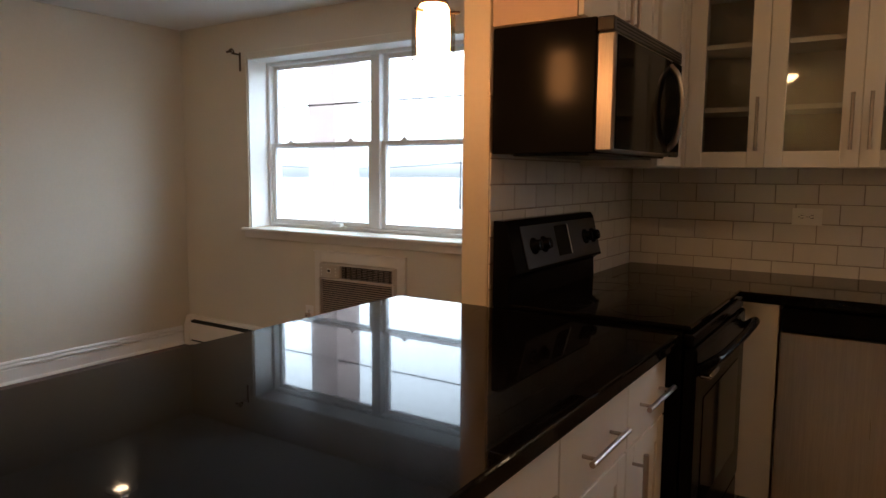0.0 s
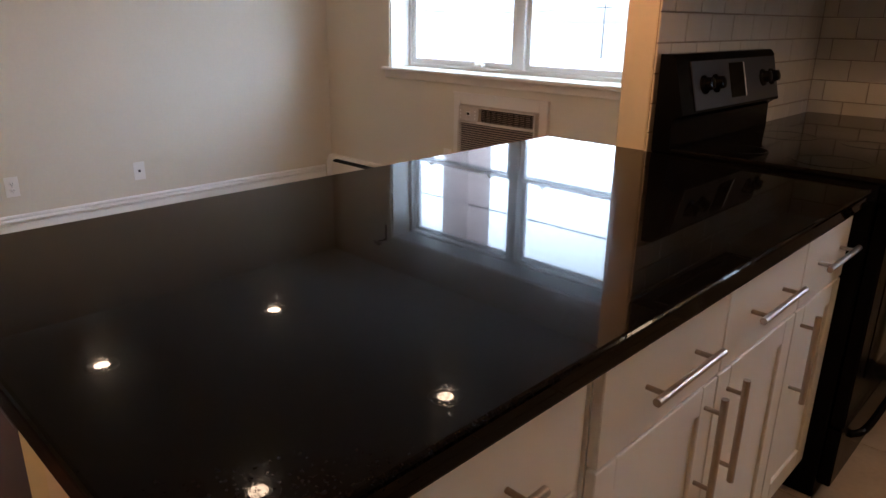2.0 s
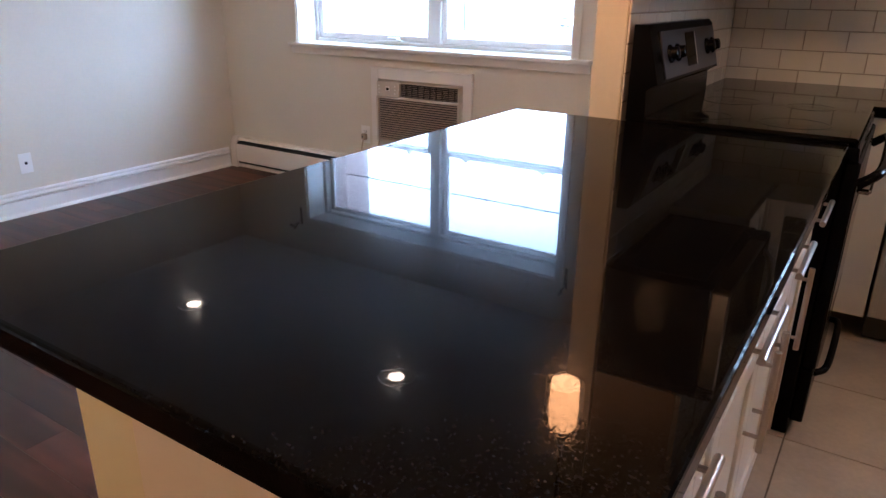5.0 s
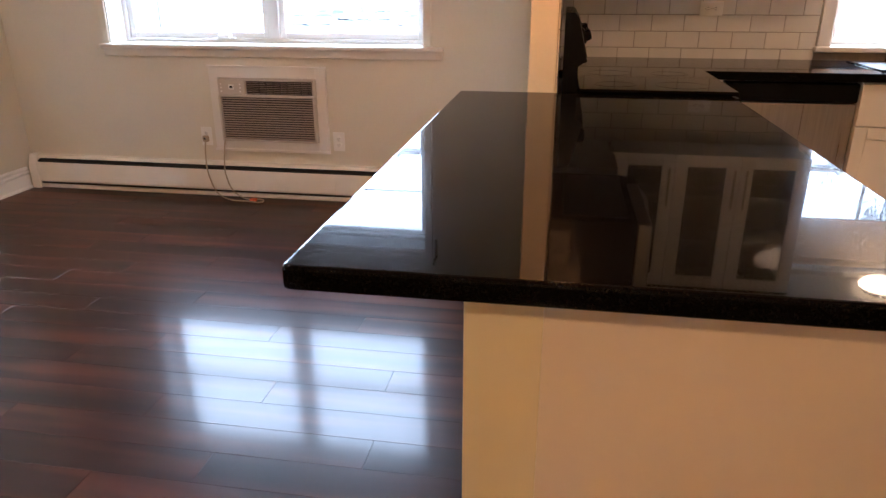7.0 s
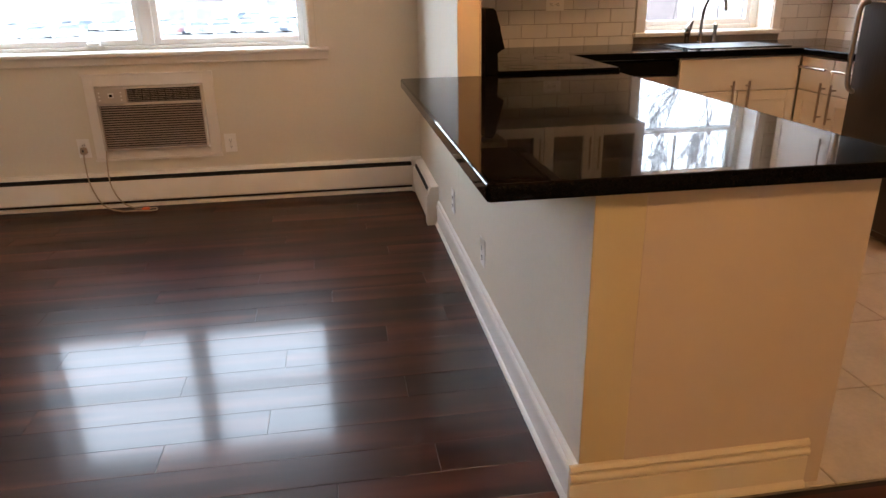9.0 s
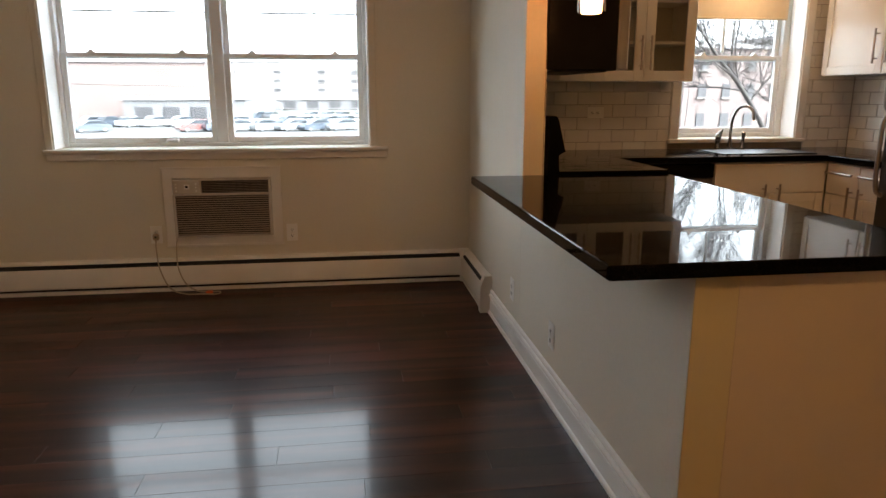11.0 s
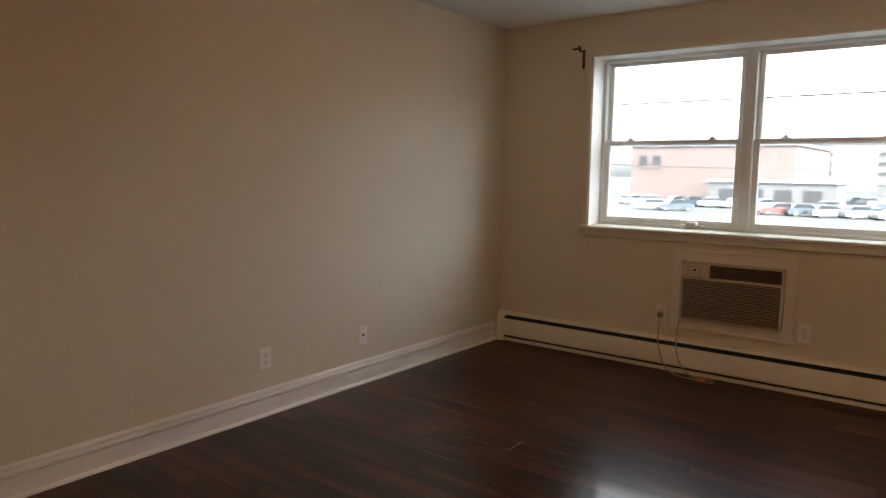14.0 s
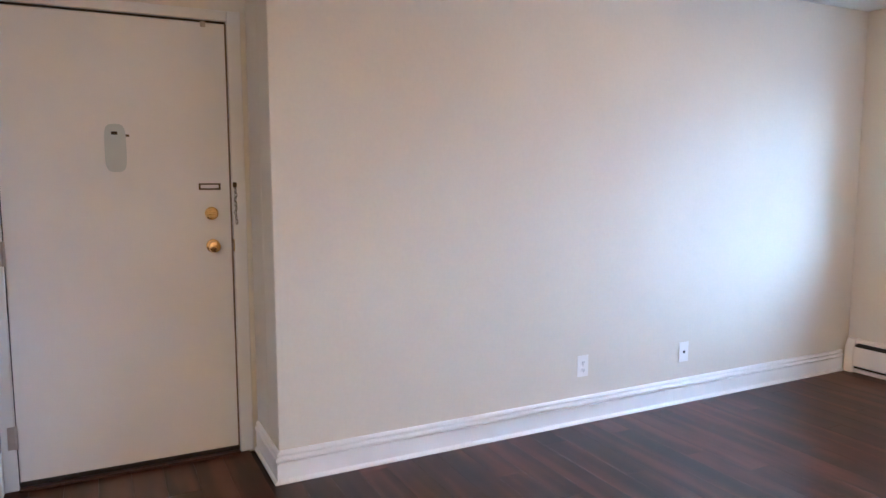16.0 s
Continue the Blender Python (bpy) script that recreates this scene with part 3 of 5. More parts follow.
# ---- through-wall air conditioner ----
ac = thing("air_conditioner", (-1.667, 0, 0.30), "beige through-wall air conditioner in a painted frame", "air conditioner")
for row in ((-2.046, -0.022, 0.302, -1.987, -0.0005, 0.832), (-1.350, -0.022, 0.302, -1.288, -0.0005, 0.832), (-1.987, -0.022, 0.760, -1.350, -0.0005, 0.832),
            (-1.987, -0.022, 0.302, -1.350, -0.0005, 0.366), (-2.052, -0.030, 0.300, -1.282, -0.022, 0.316), (-2.052, -0.028, 0.824, -1.282, -0.022, 0.834)):
    part("surround_board", boxes(row, b=0.002), SILLW, ac, "painted wooden surround")
part("cabinet", boxes((-1.982, -0.020, 0.370, -1.355, 0.20, 0.756), b=0.006), ACWHITE, ac)
part("control_panel", boxes((-1.978, -0.052, 0.658, -1.800, -0.019, 0.752), b=0.005), ACWHITE, ac)
part("display", boxes((-1.905, -0.0545, 0.692, -1.872, -0.052, 0.722), b=0.001), PLATE, ac, "white control label")
part("display_window", boxes((-1.898, -0.0555, 0.699, -1.879, -0.0545, 0.714)), BLACKGLASS, ac)
for k in range(3):
    part("button", cyl(B(), (-1.955 + 0.0 * k, -0.052, 0.68 + 0.022 * k), (-1.955, -0.0545, 0.68 + 0.022 * k), 0.005, n=10), PLATE, ac)
    part("button", cyl(B(), (-1.83, -0.052, 0.68 + 0.022 * k), (-1.83, -0.0545, 0.68 + 0.022 * k), 0.005, n=10), PLATE, ac)
# flat dark sheet behind the louvers, in place of a shaded hollow
part("outlet_shade_sheet", boxes((-1.798, -0.030, 0.658, -1.362, -0.019, 0.750)), ACDARK, ac)
part("outlet_frame", boxes((-1.800, -0.052, 0.744, -1.358, -0.019, 0.753), (-1.800, -0.052, 0.652, -1.358, -0.019, 0.661), (-1.367, -0.052, 0.661, -1.358, -0.019, 0.744), b=0.002), ACWHITE, ac)
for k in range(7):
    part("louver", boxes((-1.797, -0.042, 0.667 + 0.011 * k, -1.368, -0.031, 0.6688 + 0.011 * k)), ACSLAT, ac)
# the vanes share the sheet's near-black
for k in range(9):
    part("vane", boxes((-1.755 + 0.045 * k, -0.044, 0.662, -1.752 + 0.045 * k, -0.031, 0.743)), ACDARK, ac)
# second dark sheet: the shade between the grille slats is its colour
part("grille_shade_sheet", boxes((-1.976, -0.030, 0.376, -1.361, -0.019, 0.650)), ACDARK, ac)
part("grille_frame", boxes((-1.982, -0.054, 0.370, -1.968, -0.019, 0.656), (-1.369, -0.054, 0.370, -1.355, -0.019, 0.656), (-1.968, -0.054, 0.645, -1.369, -0.019, 0.656), (-1.968, -0.054, 0.370, -1.369, -0.019, 0.380), b=0.003), ACWHITE, ac)
for k in range(18):
    z = 0.386 + 0.01445 * k
    part("grille_slat", prism(B(), [(-0.052, z + 0.001), (-0.036, z + 0.0035), (-0.036, z + 0.0060), (-0.052, z + 0.0062)], "x", -1.969, -1.368), ACSLAT, ac)


# ---- outlets, plates and cord ----
def outlet(at, turn, label, group, blank=False):
    """A cover plate that faces -y before its turn, 70 by 115 mm."""
    o = thing("wall_outlet", (0, 0, 0), label, "outlet", group)
    part("cover_plate", boxes((-0.037, -0.006, -0.059, 0.037, -0.0035, 0.059), (-0.031, -0.0036, -0.052, 0.031, -0.0004, 0.052), b=0.001), PLATE, o)
    if not blank:
        for z in (-0.02, 0.02):
            part("socket", lathe(B(), (0, -0.0055, z), (0, -1, 0), [(0, 0.0165), (0.002, 0.0160), (0.0025, 0.015)], n=16), PLATE, o)
            part("slot", boxes((-0.007, -0.0092, z - 0.006, -0.005, -0.0078, z + 0.006), (0.005, -0.0092, z - 0.006, 0.007, -0.0078, z + 0.006), (-0.002, -0.0092, z - 0.013, 0.002, -0.0078, z - 0.009)), DARKGAP, o)
    else:
        part("jack", boxes((-0.008, -0.0085, -0.008, 0.008, -0.006, 0.008), b=0.001), DARKGAP, o)
    part("screw", cyl(B(), (0, -0.006, 0), (0, -0.0072, 0), 0.003, n=8), NICKEL, o)
    o.matrix_basis = pose(*at, 0, 0, turn)
    return o


WO = "outlets along the walls"
outlet((XW, -2.314, 0.317), 90, "ivory duplex outlet plate on the plain wall", WO)
outlet((XW, -1.569, 0.307), 90, "ivory cable jack plate on the plain wall", WO, True)
outlet((0.0, -1.311, 0.297), -90, "ivory duplex outlet plate on the stub wall", WO)
outlet((0.0, -2.015, 0.292), -90, "ivory duplex outlet plate on the half wall", WO)
outlet((-1.229, 0.0, 0.378), 0, "ivory duplex outlet plate beside the air conditioner", WO)
outlet((-2.115, 0.0, 0.385), 0, "ivory outlet plate with a plugged-in cord", WO)
outlet((0.892, -0.0075, 1.172), 0, "ivory outlet plate on the tiled kitchen wall", WO).rotation_euler[1] = radians(90)

cord = thing("power_cord", (-1.75, -0.14, 0), "tan air conditioner cord hanging from the outlet to the floor", "cable")
plug = part("plug_body", boxes((-2.134, -0.038, 0.352, -2.096, -0.0095, 0.392), b=0.006), CORD, cord, "tan plug with a dark test button")
part("test_button", boxes((-2.121, -0.040, 0.368, -2.109, -0.0378, 0.380), b=0.001), BLACKPLASTIC, plug)
part("wire", tube(B(), smooth_path([(-2.115, -0.035, 0.352), (-2.112, -0.055, 0.29), (-2.09, -0.095, 0.17), (-2.03, -0.12, 0.045), (-1.93, -0.14, 0.006), (-1.82, -0.15, 0.005),
     (-1.74, -0.165, 0.005), (-1.705, -0.15, 0.008), (-1.725, -0.125, 0.012), (-1.78, -0.13, 0.012), (-1.86, -0.12, 0.02), (-1.93, -0.11, 0.07), (-1.975, -0.085, 0.17), (-1.985, -0.05, 0.28), (-1.98, -0.030, 0.372)], 7), 0.0045, 8), CORD, cord)
part("tie", boxes((-1.80, -0.152, 0.001, -1.755, -0.118, 0.020), b=0.005), ORANGE, cord, "orange cord tie")


def bracket(x, hook):
    o = thing("curtain_rod_bracket", (x, 0, 2.07), "dark bronze curtain rod bracket without a rod", "bracket", "brackets beside the window")
    part("wall_plate", boxes((x - 0.010, -0.006, 2.068, x + 0.010, -0.0004, 2.200), b=0.002), BRONZE, o)
    part("arm", boxes((x - 0.006, -0.075, 2.178, x + 0.006, -0.005, 2.190), b=0.002), BRONZE, o)
    part("cradle", tube(B(), smooth_path([(x, -0.058, 2.186), (x, -0.060, 2.204), (x, -0.075, 2.212), (x, -0.092, 2.204), (x, -0.094, 2.188)], 4), 0.0055, 8), BRONZE, o)
    if hook:
        part("finial", boxes((x - 0.055, -0.085, 2.190, x + 0.004, -0.070, 2.205), b=0.005), BRONZE, o)
    return o


bracket(-2.765, True)
bracket(-0.617, False)

# ---- entrance door ----
D0, D1, DH = -4.985, -4.062, 2.042
door_1 = tagged(part("door_1", boxes((XD - 0.045, D0, 0.014, XD - 0.001, D1, DH), b=0.003), DOORPAINT), "white painted flush steel entrance door, closed", "door", "", "structure")
FR = XD + 0.012
part("door_frame", boxes((XD - 0.14, -5.045, 0, FR, D0 - 0.004, 2.10), (XD - 0.14, D1 + 0.004, 0, FR, -3.995, 2.10), (XD - 0.14, D0 - 0.004, DH + 0.010, FR, D1 + 0.004, 2.10), b=0.004), DOORPAINT, door_1, "white painted steel door frame")
part("weather_gap", boxes((XD - 0.04, D0, DH + 0.001, XD - 0.006, D1, DH + 0.010), (XD - 0.04, D1 + 0.0005, 0.014, XD - 0.006, D1 + 0.004, DH), (XD - 0.04, D0 - 0.004, 0.014, XD - 0.006, D0 - 0.0005, DH)), DARKGAP, door_1, "dark weatherstrip gap")
part("door_sweep", boxes((XD - 0.030, D0 + 0.001, 0.0115, XD + 0.007, D1 - 0.001, 0.034), b=0.003), BLACKPLASTIC, door_1, "black rubber door sweep")
part("weatherstrip", boxes((XD - 0.012, D1 - 0.005, 0.014, XD + 0.003, D1 + 0.002, DH), b=0.002), STRIP, door_1, "worn brown weatherstrip")
for z in (0.237, 1.027, 1.82):
    h = boxes((XD + 0.0005, D0 - 0.034, z - 0.05, XD + 0.0145, D0 - 0.004, z + 0.05), b=0.001)
    cyl(h, (XD + 0.011, D0 - 0.002, z - 0.052), (XD + 0.011, D0 - 0.002, z + 0.052), 0.007, n=10)
    part("hinge", h, NICKEL, door_1, "grey steel hinge")
part("door_knob", lathe(B(), (XD, -4.150, 1.021), (1, 0, 0), [(0, 0.032), (0.006, 0.031), (0.009, 0.016), (0.026, 0.013), (0.032, 0.022), (0.045, 0.028), (0.056, 0.025), (0.061, 0.012)]), BRASS, door_1, "polished brass knob")
bolt = part("deadbolt", lathe(B(), (XD, -4.152, 1.174), (1, 0, 0), [(0, 0.031), (0.008, 0.030), (0.013, 0.024), (0.014, 0.01)]), BRASS, door_1, "polished brass deadbolt")
part("thumb_turn", boxes((XD + 0.013, -4.172, 1.168, XD + 0.026, -4.134, 1.180), b=0.003), BRASS, bolt)
chain = boxes((XD, -4.205, 1.284, XD + 0.006, -4.108, 1.291), (XD, -4.205, 1.307, XD + 0.006, -4.108, 1.314), b=0.001)
box(chain, XD, -4.205, 1.284, XD + 0.004, -4.197, 1.314, b=0.001)
box(chain, XD, -4.116, 1.284, XD + 0.004, -4.108, 1.314, b=0.001)
part("chain_track", chain, BRONZE, door_1, "brass chain guard track")
links = B()
for k in range(9):
    z = 1.300 - 0.021 * k
    a = [(FR + 0.004 + 0.004 * math.cos(s), -4.045 + 0.004 * math.cos(s) * (-1) ** k + 0.002 * (k % 3), z + 0.012 * math.sin(s)) for s in (2 * math.pi * q / 8 for q in range(9))]
    tube(links, a, 0.0018, 5)
box(links, FR, -4.054, 1.295, FR + 0.006, -4.036, 1.318, b=0.002)
part("door_chain", links, BRONZE, door_1, "dangling security chain")
part("strike_plate", boxes((FR - 0.008, -4.0585, 0.99, FR + 0.001, -4.0545, 1.05)), BRASS, door_1)
chime = part("door_chime", prism(B(), [(-4.545 + 0.043 * math.copysign(abs(math.cos(a)) ** 0.55, math.cos(a)), 1.470 + 0.104 * math.copysign(abs(math.sin(a)) ** 0.45, math.sin(a))) for a in (2 * math.pi * k / 28 for k in range(28))], "x", XD - 0.001, XD + 0.022), CHIME, door_1, "pale grey plastic door chime box")
part("viewer_hole", boxes((XD + 0.0215, -4.560, 1.527, XD + 0.0235, -4.535, 1.541), b=0.001), DARKGAP, chime)
part("name_slot", boxes((XD + 0.001, -4.512, 1.520, XD + 0.012, -4.488, 1.530), b=0.001), BRONZE, chime)
clip = boxes((XD - 0.001, -4.172, DH - 0.022, XD + 0.010, -4.150, DH + 0.004), b=0.002)
part("alarm_clip", clip, NICKEL, door_1)
setting("threshold", boxes((XD - 0.10, D0 - 0.003, 0.0, XD + 0.035, D1 + 0.003, 0.011), b=0.003), WOOD, "dark stained door threshold", "threshold")
door_2 = tagged(part("door_2", boxes((-3.775, -5.105, 0.012, -2.985, -5.067, 2.04), b=0.003), DOORPAINT), "white painted closet door, closed", "door", "", "structure")
part("door_casing", boxes((-3.855, -5.0595, 0, -3.782, -5.042, 2.12), (-2.978, -5.0595, 0, -2.915, -5.042, 2.12), (-3.782, -5.0595, 2.052, -2.978, -5.042, 2.12), b=0.004), DOORPAINT, door_2, "white door casing")
for z in (0.26, 1.05, 1.85):
    part("hinge", boxes((-3.795, -5.045, z - 0.05, -3.77, -5.035, z + 0.05), b=0.002), NICKEL, door_2, "grey steel hinge")
part("door_knob", lathe(B(), (-3.05, -5.067, 1.0), (0, 1, 0), [(0, 0.03), (0.006, 0.03), (0.01, 0.014), (0.028, 0.013), (0.04, 0.027), (0.055, 0.02), (0.058, 0.005)]), BRASS, door_2)


# ---- lamps ----
def pendant(x, y):
    o = thing("pendant_lamp", (x, y, 1.62), "lit pendant lamp, opal tube inside a clear glass cylinder", "pendant lamp", "pendant lamps over the counter")
    part("opal_shade", lathe(B(), (x, y, 1.625), (0, 0, 1), [(0, 0.036), (0.004, 0.042), (0.09, 0.045), (0.150, 0.042), (0.164, 0.034)], n=28), PENDGLOW, o, "glowing opal glass tube")
    part("clear_shade", lathe(B(), (x, y, 1.630), (0, 0, 1), [(0, 0.0555), (0.002, 0.058), (0.140, 0.058), (0.142, 0.0555), (0.002, 0.0555)], n=32, cap0=False, cap1=False), PENDGLASS, o, "clear outer glass cylinder").visible_shadow = False
    for k in range(3):
        a = 2 * math.pi * k / 3 + 0.4
        part("spider_arm", cyl(B(), (x + 0.03 * math.cos(a), y + 0.03 * math.sin(a), 1.766), (x + 0.070 * math.cos(a), y + 0.070 * math.sin(a), 1.766), 0.004, n=8), BRONZE, o)
    part("socket_cap", lathe(B(), (x, y, 1.788), (0, 0, 1), [(0, 0.036), (0.004, 0.038), (0.012, 0.030), (0.022, 0.022), (0.030, 0.026), (0.038, 0.016), (0.048, 0.020), (0.058, 0.012), (0.07, 0.009)]), BRONZE, o)
    part("rod", cyl(B(), (x, y, 1.855), (x, y, H - 0.02), 0.0065, n=10), BRONZE, o)
    part("canopy", lathe(B(), (x, y, H - 0.025), (0, 0, 1), [(0, 0.02), (0.004, 0.05), (0.024, 0.062)]), BRONZE, o)
    return o


pendant(0.163, -1.865)
pendant(0.152, -2.772)


def downlight(x, y):
    o = thing("recessed_downlight", (x, y, H), "lit recessed ceiling downlight with a white trim ring", "ceiling light", "recessed downlights")
    part("trim_ring", lathe(B(), (x, y, H - 0.0005), (0, 0, -1), [(0, 0.095), (0.004, 0.094), (0.008, 0.085), (0.008, 0.064), (0.002, 0.042), (0.001, 0.042)], n=32, cap0=False, cap1=False), TRIM, o)
    part("lens", lathe(B(), (x, y, H - 0.0008), (0, 0, -1), [(0, 0.042), (0.003, 0.041), (0.006, 0.032), (0.007, 0.014)], n=28), DOWNGLOW, o, "glowing warm lens")


for x, y in ((-2.66, -2.22), (-2.66, -1.10), (-1.07, -1.08), (-1.09, -2.18)):
    downlight(x, y)

o = thing("flush_light", (0.15, -5.25, H), "lit round opal ceiling light in the hall", "ceiling light")
part("rim", lathe(B(), (0.15, -5.25, H - 0.0005), (0, 0, -1), [(0, 0.15), (0.02, 0.16), (0.03, 0.15)], n=32), BRONZE, o)
part("dome", lathe(B(), (0.15, -5.25, H - 0.031), (0, 0, -1), [(0, 0.15), (0.03, 0.14), (0.06, 0.10), (0.08, 0.05), (0.085, 0.01)], n=32), HALLGLOW, o, "glowing opal glass dome")

o = thing("flush_light", (1.70, -1.43, H), "lit round opal ceiling light in the kitchen", "ceiling light")
part("rim", lathe(B(), (1.70, -1.43, H - 0.0005), (0, 0, -1), [(0, 0.14), (0.02, 0.15), (0.03, 0.14)], n=32), BRONZE, o)
part("dome", lathe(B(), (1.70, -1.43, H - 0.031), (0, 0, -1), [(0, 0.14), (0.03, 0.13), (0.06, 0.095), (0.08, 0.05), (0.085, 0.01)], n=32), KITCHENGLOW, o, "glowing opal glass dome")

o = thing("flush_light", (1.96, -0.2, 2.16), "lit opal dome light with a bronze rim under the soffit", "ceiling light")
part("rim", lathe(B(), (1.96, -0.2, 2.16), (0, 0, -1), [(0, 0.085), (0.018, 0.092), (0.026, 0.100), (0.030, 0.094)], n=32), BRONZE, o)
part("dome", lathe(B(), (1.96, -0.2, 2.130), (0, 0, -1), [(0, 0.112), (0.012, 0.116), (0.030, 0.105), (0.048, 0.078), (0.060, 0.04), (0.064, 0.012)], n=32), SINKGLOW, o, "glowing opal glass dome")


# ---- kitchen: cabinets ----
def bar_handle(parent, p, axis, length, out):
    """A bar pull on two posts; p is the middle on the front face, out the way it stands off."""
    p, out = Vector(p), Vector(out)
    d = Vector((0, 0, 1)) if axis == "z" else (Vector((0, 1, 0)) if axis == "y" else Vector((1, 0, 0)))
    bm = cyl(B(), p + out * 0.034 - d * length / 2, p + out * 0.034 + d * length / 2, 0.0070, n=12)
    for s in (-0.36, 0.36):
        cyl(bm, p + d * length * s, p + d * length * s + out * 0.034, 0.0045, n=10)
    return part("handle", bm, NICKEL, parent, "satin nickel bar handle")


def oriented(face, u0, u1, z0, z1, d0, d1, at):
    """A box on a front: face 'e' looks to +x, 'w' to -x, 's' to -y; u runs along the front, d out of it."""
    if face == "e":
        return (at + d0, u0, z0, at + d1, u1, z1)
    if face == "w":
        return (at - d1, u0, z0, at - d0, u1, z1)
    return (u0, at - d1, z0, u1, at - d0, z1)


def shaker(name, owner, face, at, u0, u1, z0, z1, flat=False):
    g, st, th = 0.0028, 0.058, 0.019
    u0, u1, z0, z1 = u0 + g, u1 - g, z0 + g, z1 - g
    if flat:
        return part(name, boxes(oriented(face, u0, u1, z0, z1, 0.001, th, at), b=0.002), CABINET, owner)
    door = part(name, boxes(oriented(face, u0 + st, u1 - st, z0 + st, z1 - st, 0.001, th - 0.008, at)), CABINET, owner)
    for kind, r in (("stile", (u0, u0 + st, z0, z1)), ("stile", (u1 - st, u1, z0, z1)), ("rail", (u0 + st, u1 - st, z0, z0 + st)), ("rail", (u0 + st, u1 - st, z1 - st, z1))):
        part(kind, boxes(oriented(face, *r, 0.001, th, at), b=0.002), CABINET, door)
    return door


def base_cabinet(face, at, u0, u1, depth, fronts, label):
    """fronts: (kind, u0, u1, z0, z1, handle u, handle z, handle axis)."""
    mid = 0.5 * (u0 + u1)
    where = {"e": (at, mid, 0), "w": (at, mid, 0), "s": (mid, at, 0)}[face]
    o = thing("base_cabinet", where, label, "cabinet", "kitchen base cabinets")
    part("body", boxes(oriented(face, u0 + 0.001, u1 - 0.001, 0.10, 0.872, -depth, 0, at)), CABINET, o)
    part("toe_kick", boxes(oriented(face, u0 + 0.001, u1 - 0.001, 0.0, 0.10, -depth, -0.06, at)), CABINET, o)
    out = {"e": (1, 0, 0), "w": (-1, 0, 0), "s": (0, -1, 0)}[face]
    for kind, a, b, z0, z1, hu, hz, hax in fronts:
        fr = shaker(kind, o, face, at, a, b, z0, z1, flat=kind != "cabinet_door")
        if hax:
            p = {"e": (at + 0.019, hu, hz), "w": (at - 0.019, hu, hz), "s": (hu, at - 0.019, hz)}[face]
            bar_handle(fr, p, hax if hax == "z" else ("y" if face in "ew" else "x"), 0.225 if hax == "z" else 0.232, out)
    return o


DZ, DT, CB = 0.670, 0.868, 0.112
base_cabinet("e", 0.676, -1.792, -1.462, 0.55, [("drawer_front", -1.792, -1.462, DZ, DT, -1.610, 0.762, "u"), ("cabinet_door", -1.792, -1.462, CB, DZ, -1.738, 0.538, "z")],
             "white shaker base cabinet beside the range")
base_cabinet("e", 0.676, -2.622, -1.793, 0.55, [("drawer_front", -2.622, -2.205, DZ, DT, -2.408, 0.760, "u"), ("drawer_front", -2.205, -1.793, DZ, DT, -2.001, 0.760, "u"),
             ("cabinet_door", -2.622, -2.205, CB, DZ, -2.248, 0.538, "z"), ("cabinet_door", -2.205, -1.793, CB, DZ, -2.150, 0.538, "z")],
             "white shaker base cabinet with two drawers and two doors")
base_cabinet("e", 0.676, -3.145, -2.665, 0.55, [("drawer_front", -3.145, -2.665, DZ, DT, -2.91, 0.756, "u"), ("cabinet_door", -3.145, -2.665, CB, DZ, -2.72, 0.538, "z")],
             "white shaker base cabinet at the end of the counter")
setting("cabinet_filler", boxes((0.60, -2.664, 0.10, 0.670, -2.623, 0.872)), CABINET, "white filler strip between two base cabinets", "filler")
# thin sheet over the half wall's end, darker and yellower than the wall
setting("corner_strip", boxes((0.0008, PS - 0.0028, 0.1495, 0.1198, PS - 0.0003, 0.873), b=0.0004), OCHRE, "yellowish cream end of the half wall", "wall")
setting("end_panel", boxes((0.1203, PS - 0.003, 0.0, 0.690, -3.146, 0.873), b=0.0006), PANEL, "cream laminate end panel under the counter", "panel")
setting("corner_filler", boxes((0.668, -0.725, 0.10, 0.688, -0.600, 0.872), (0.668, -0.606, 0.10, 0.875, -0.590, 0.872)), CABINET, "white filler strip in the cabinet corner", "filler")
base_cabinet("s", -0.60, 1.482, 2.26, 0.58, [("false_front", 1.482, 2.26, DZ, DT, 0, 0, ""), ("cabinet_door", 1.482, 1.871, CB, DZ, 1.82, 0.62, "z"), ("cabinet_door", 1.871, 2.26, CB, DZ, 1.92, 0.62, "z")],
             "white shaker sink base cabinet under the window")
base_cabinet("w", 2.28, -1.205, -0.625, 0.57, [("drawer_front", -0.915, -0.625, DZ, DT, -0.77, 0.806, "u"), ("drawer_front", -1.205, -0.915, DZ, DT, -1.06, 0.806, "u"),
             ("cabinet_door", -0.915, -0.625, CB, DZ, -0.87, 0.62, "z"), ("cabinet_door", -1.205, -0.915, CB, DZ, -0.96, 0.62, "z")],
             "white shaker base cabinet beside the refrigerator")


def slab(name, outline, label):
    """A 38 mm stone slab with rounded edges."""
    bm = prism(B(), outline, "z", 0.875, 0.914)
    bmesh.ops.recalc_face_normals(bm, faces=bm.faces[:])
    rim = [e for e in bm.edges if abs(e.verts[0].co.z - e.verts[1].co.z) < 1e-5]
    bmesh.ops.bevel(bm, geom=rim, offset=0.007, segments=3, profile=0.5, affect="EDGES")
    return tagged(part(name, bm, GRANITE, angle=4), label, "worktop")


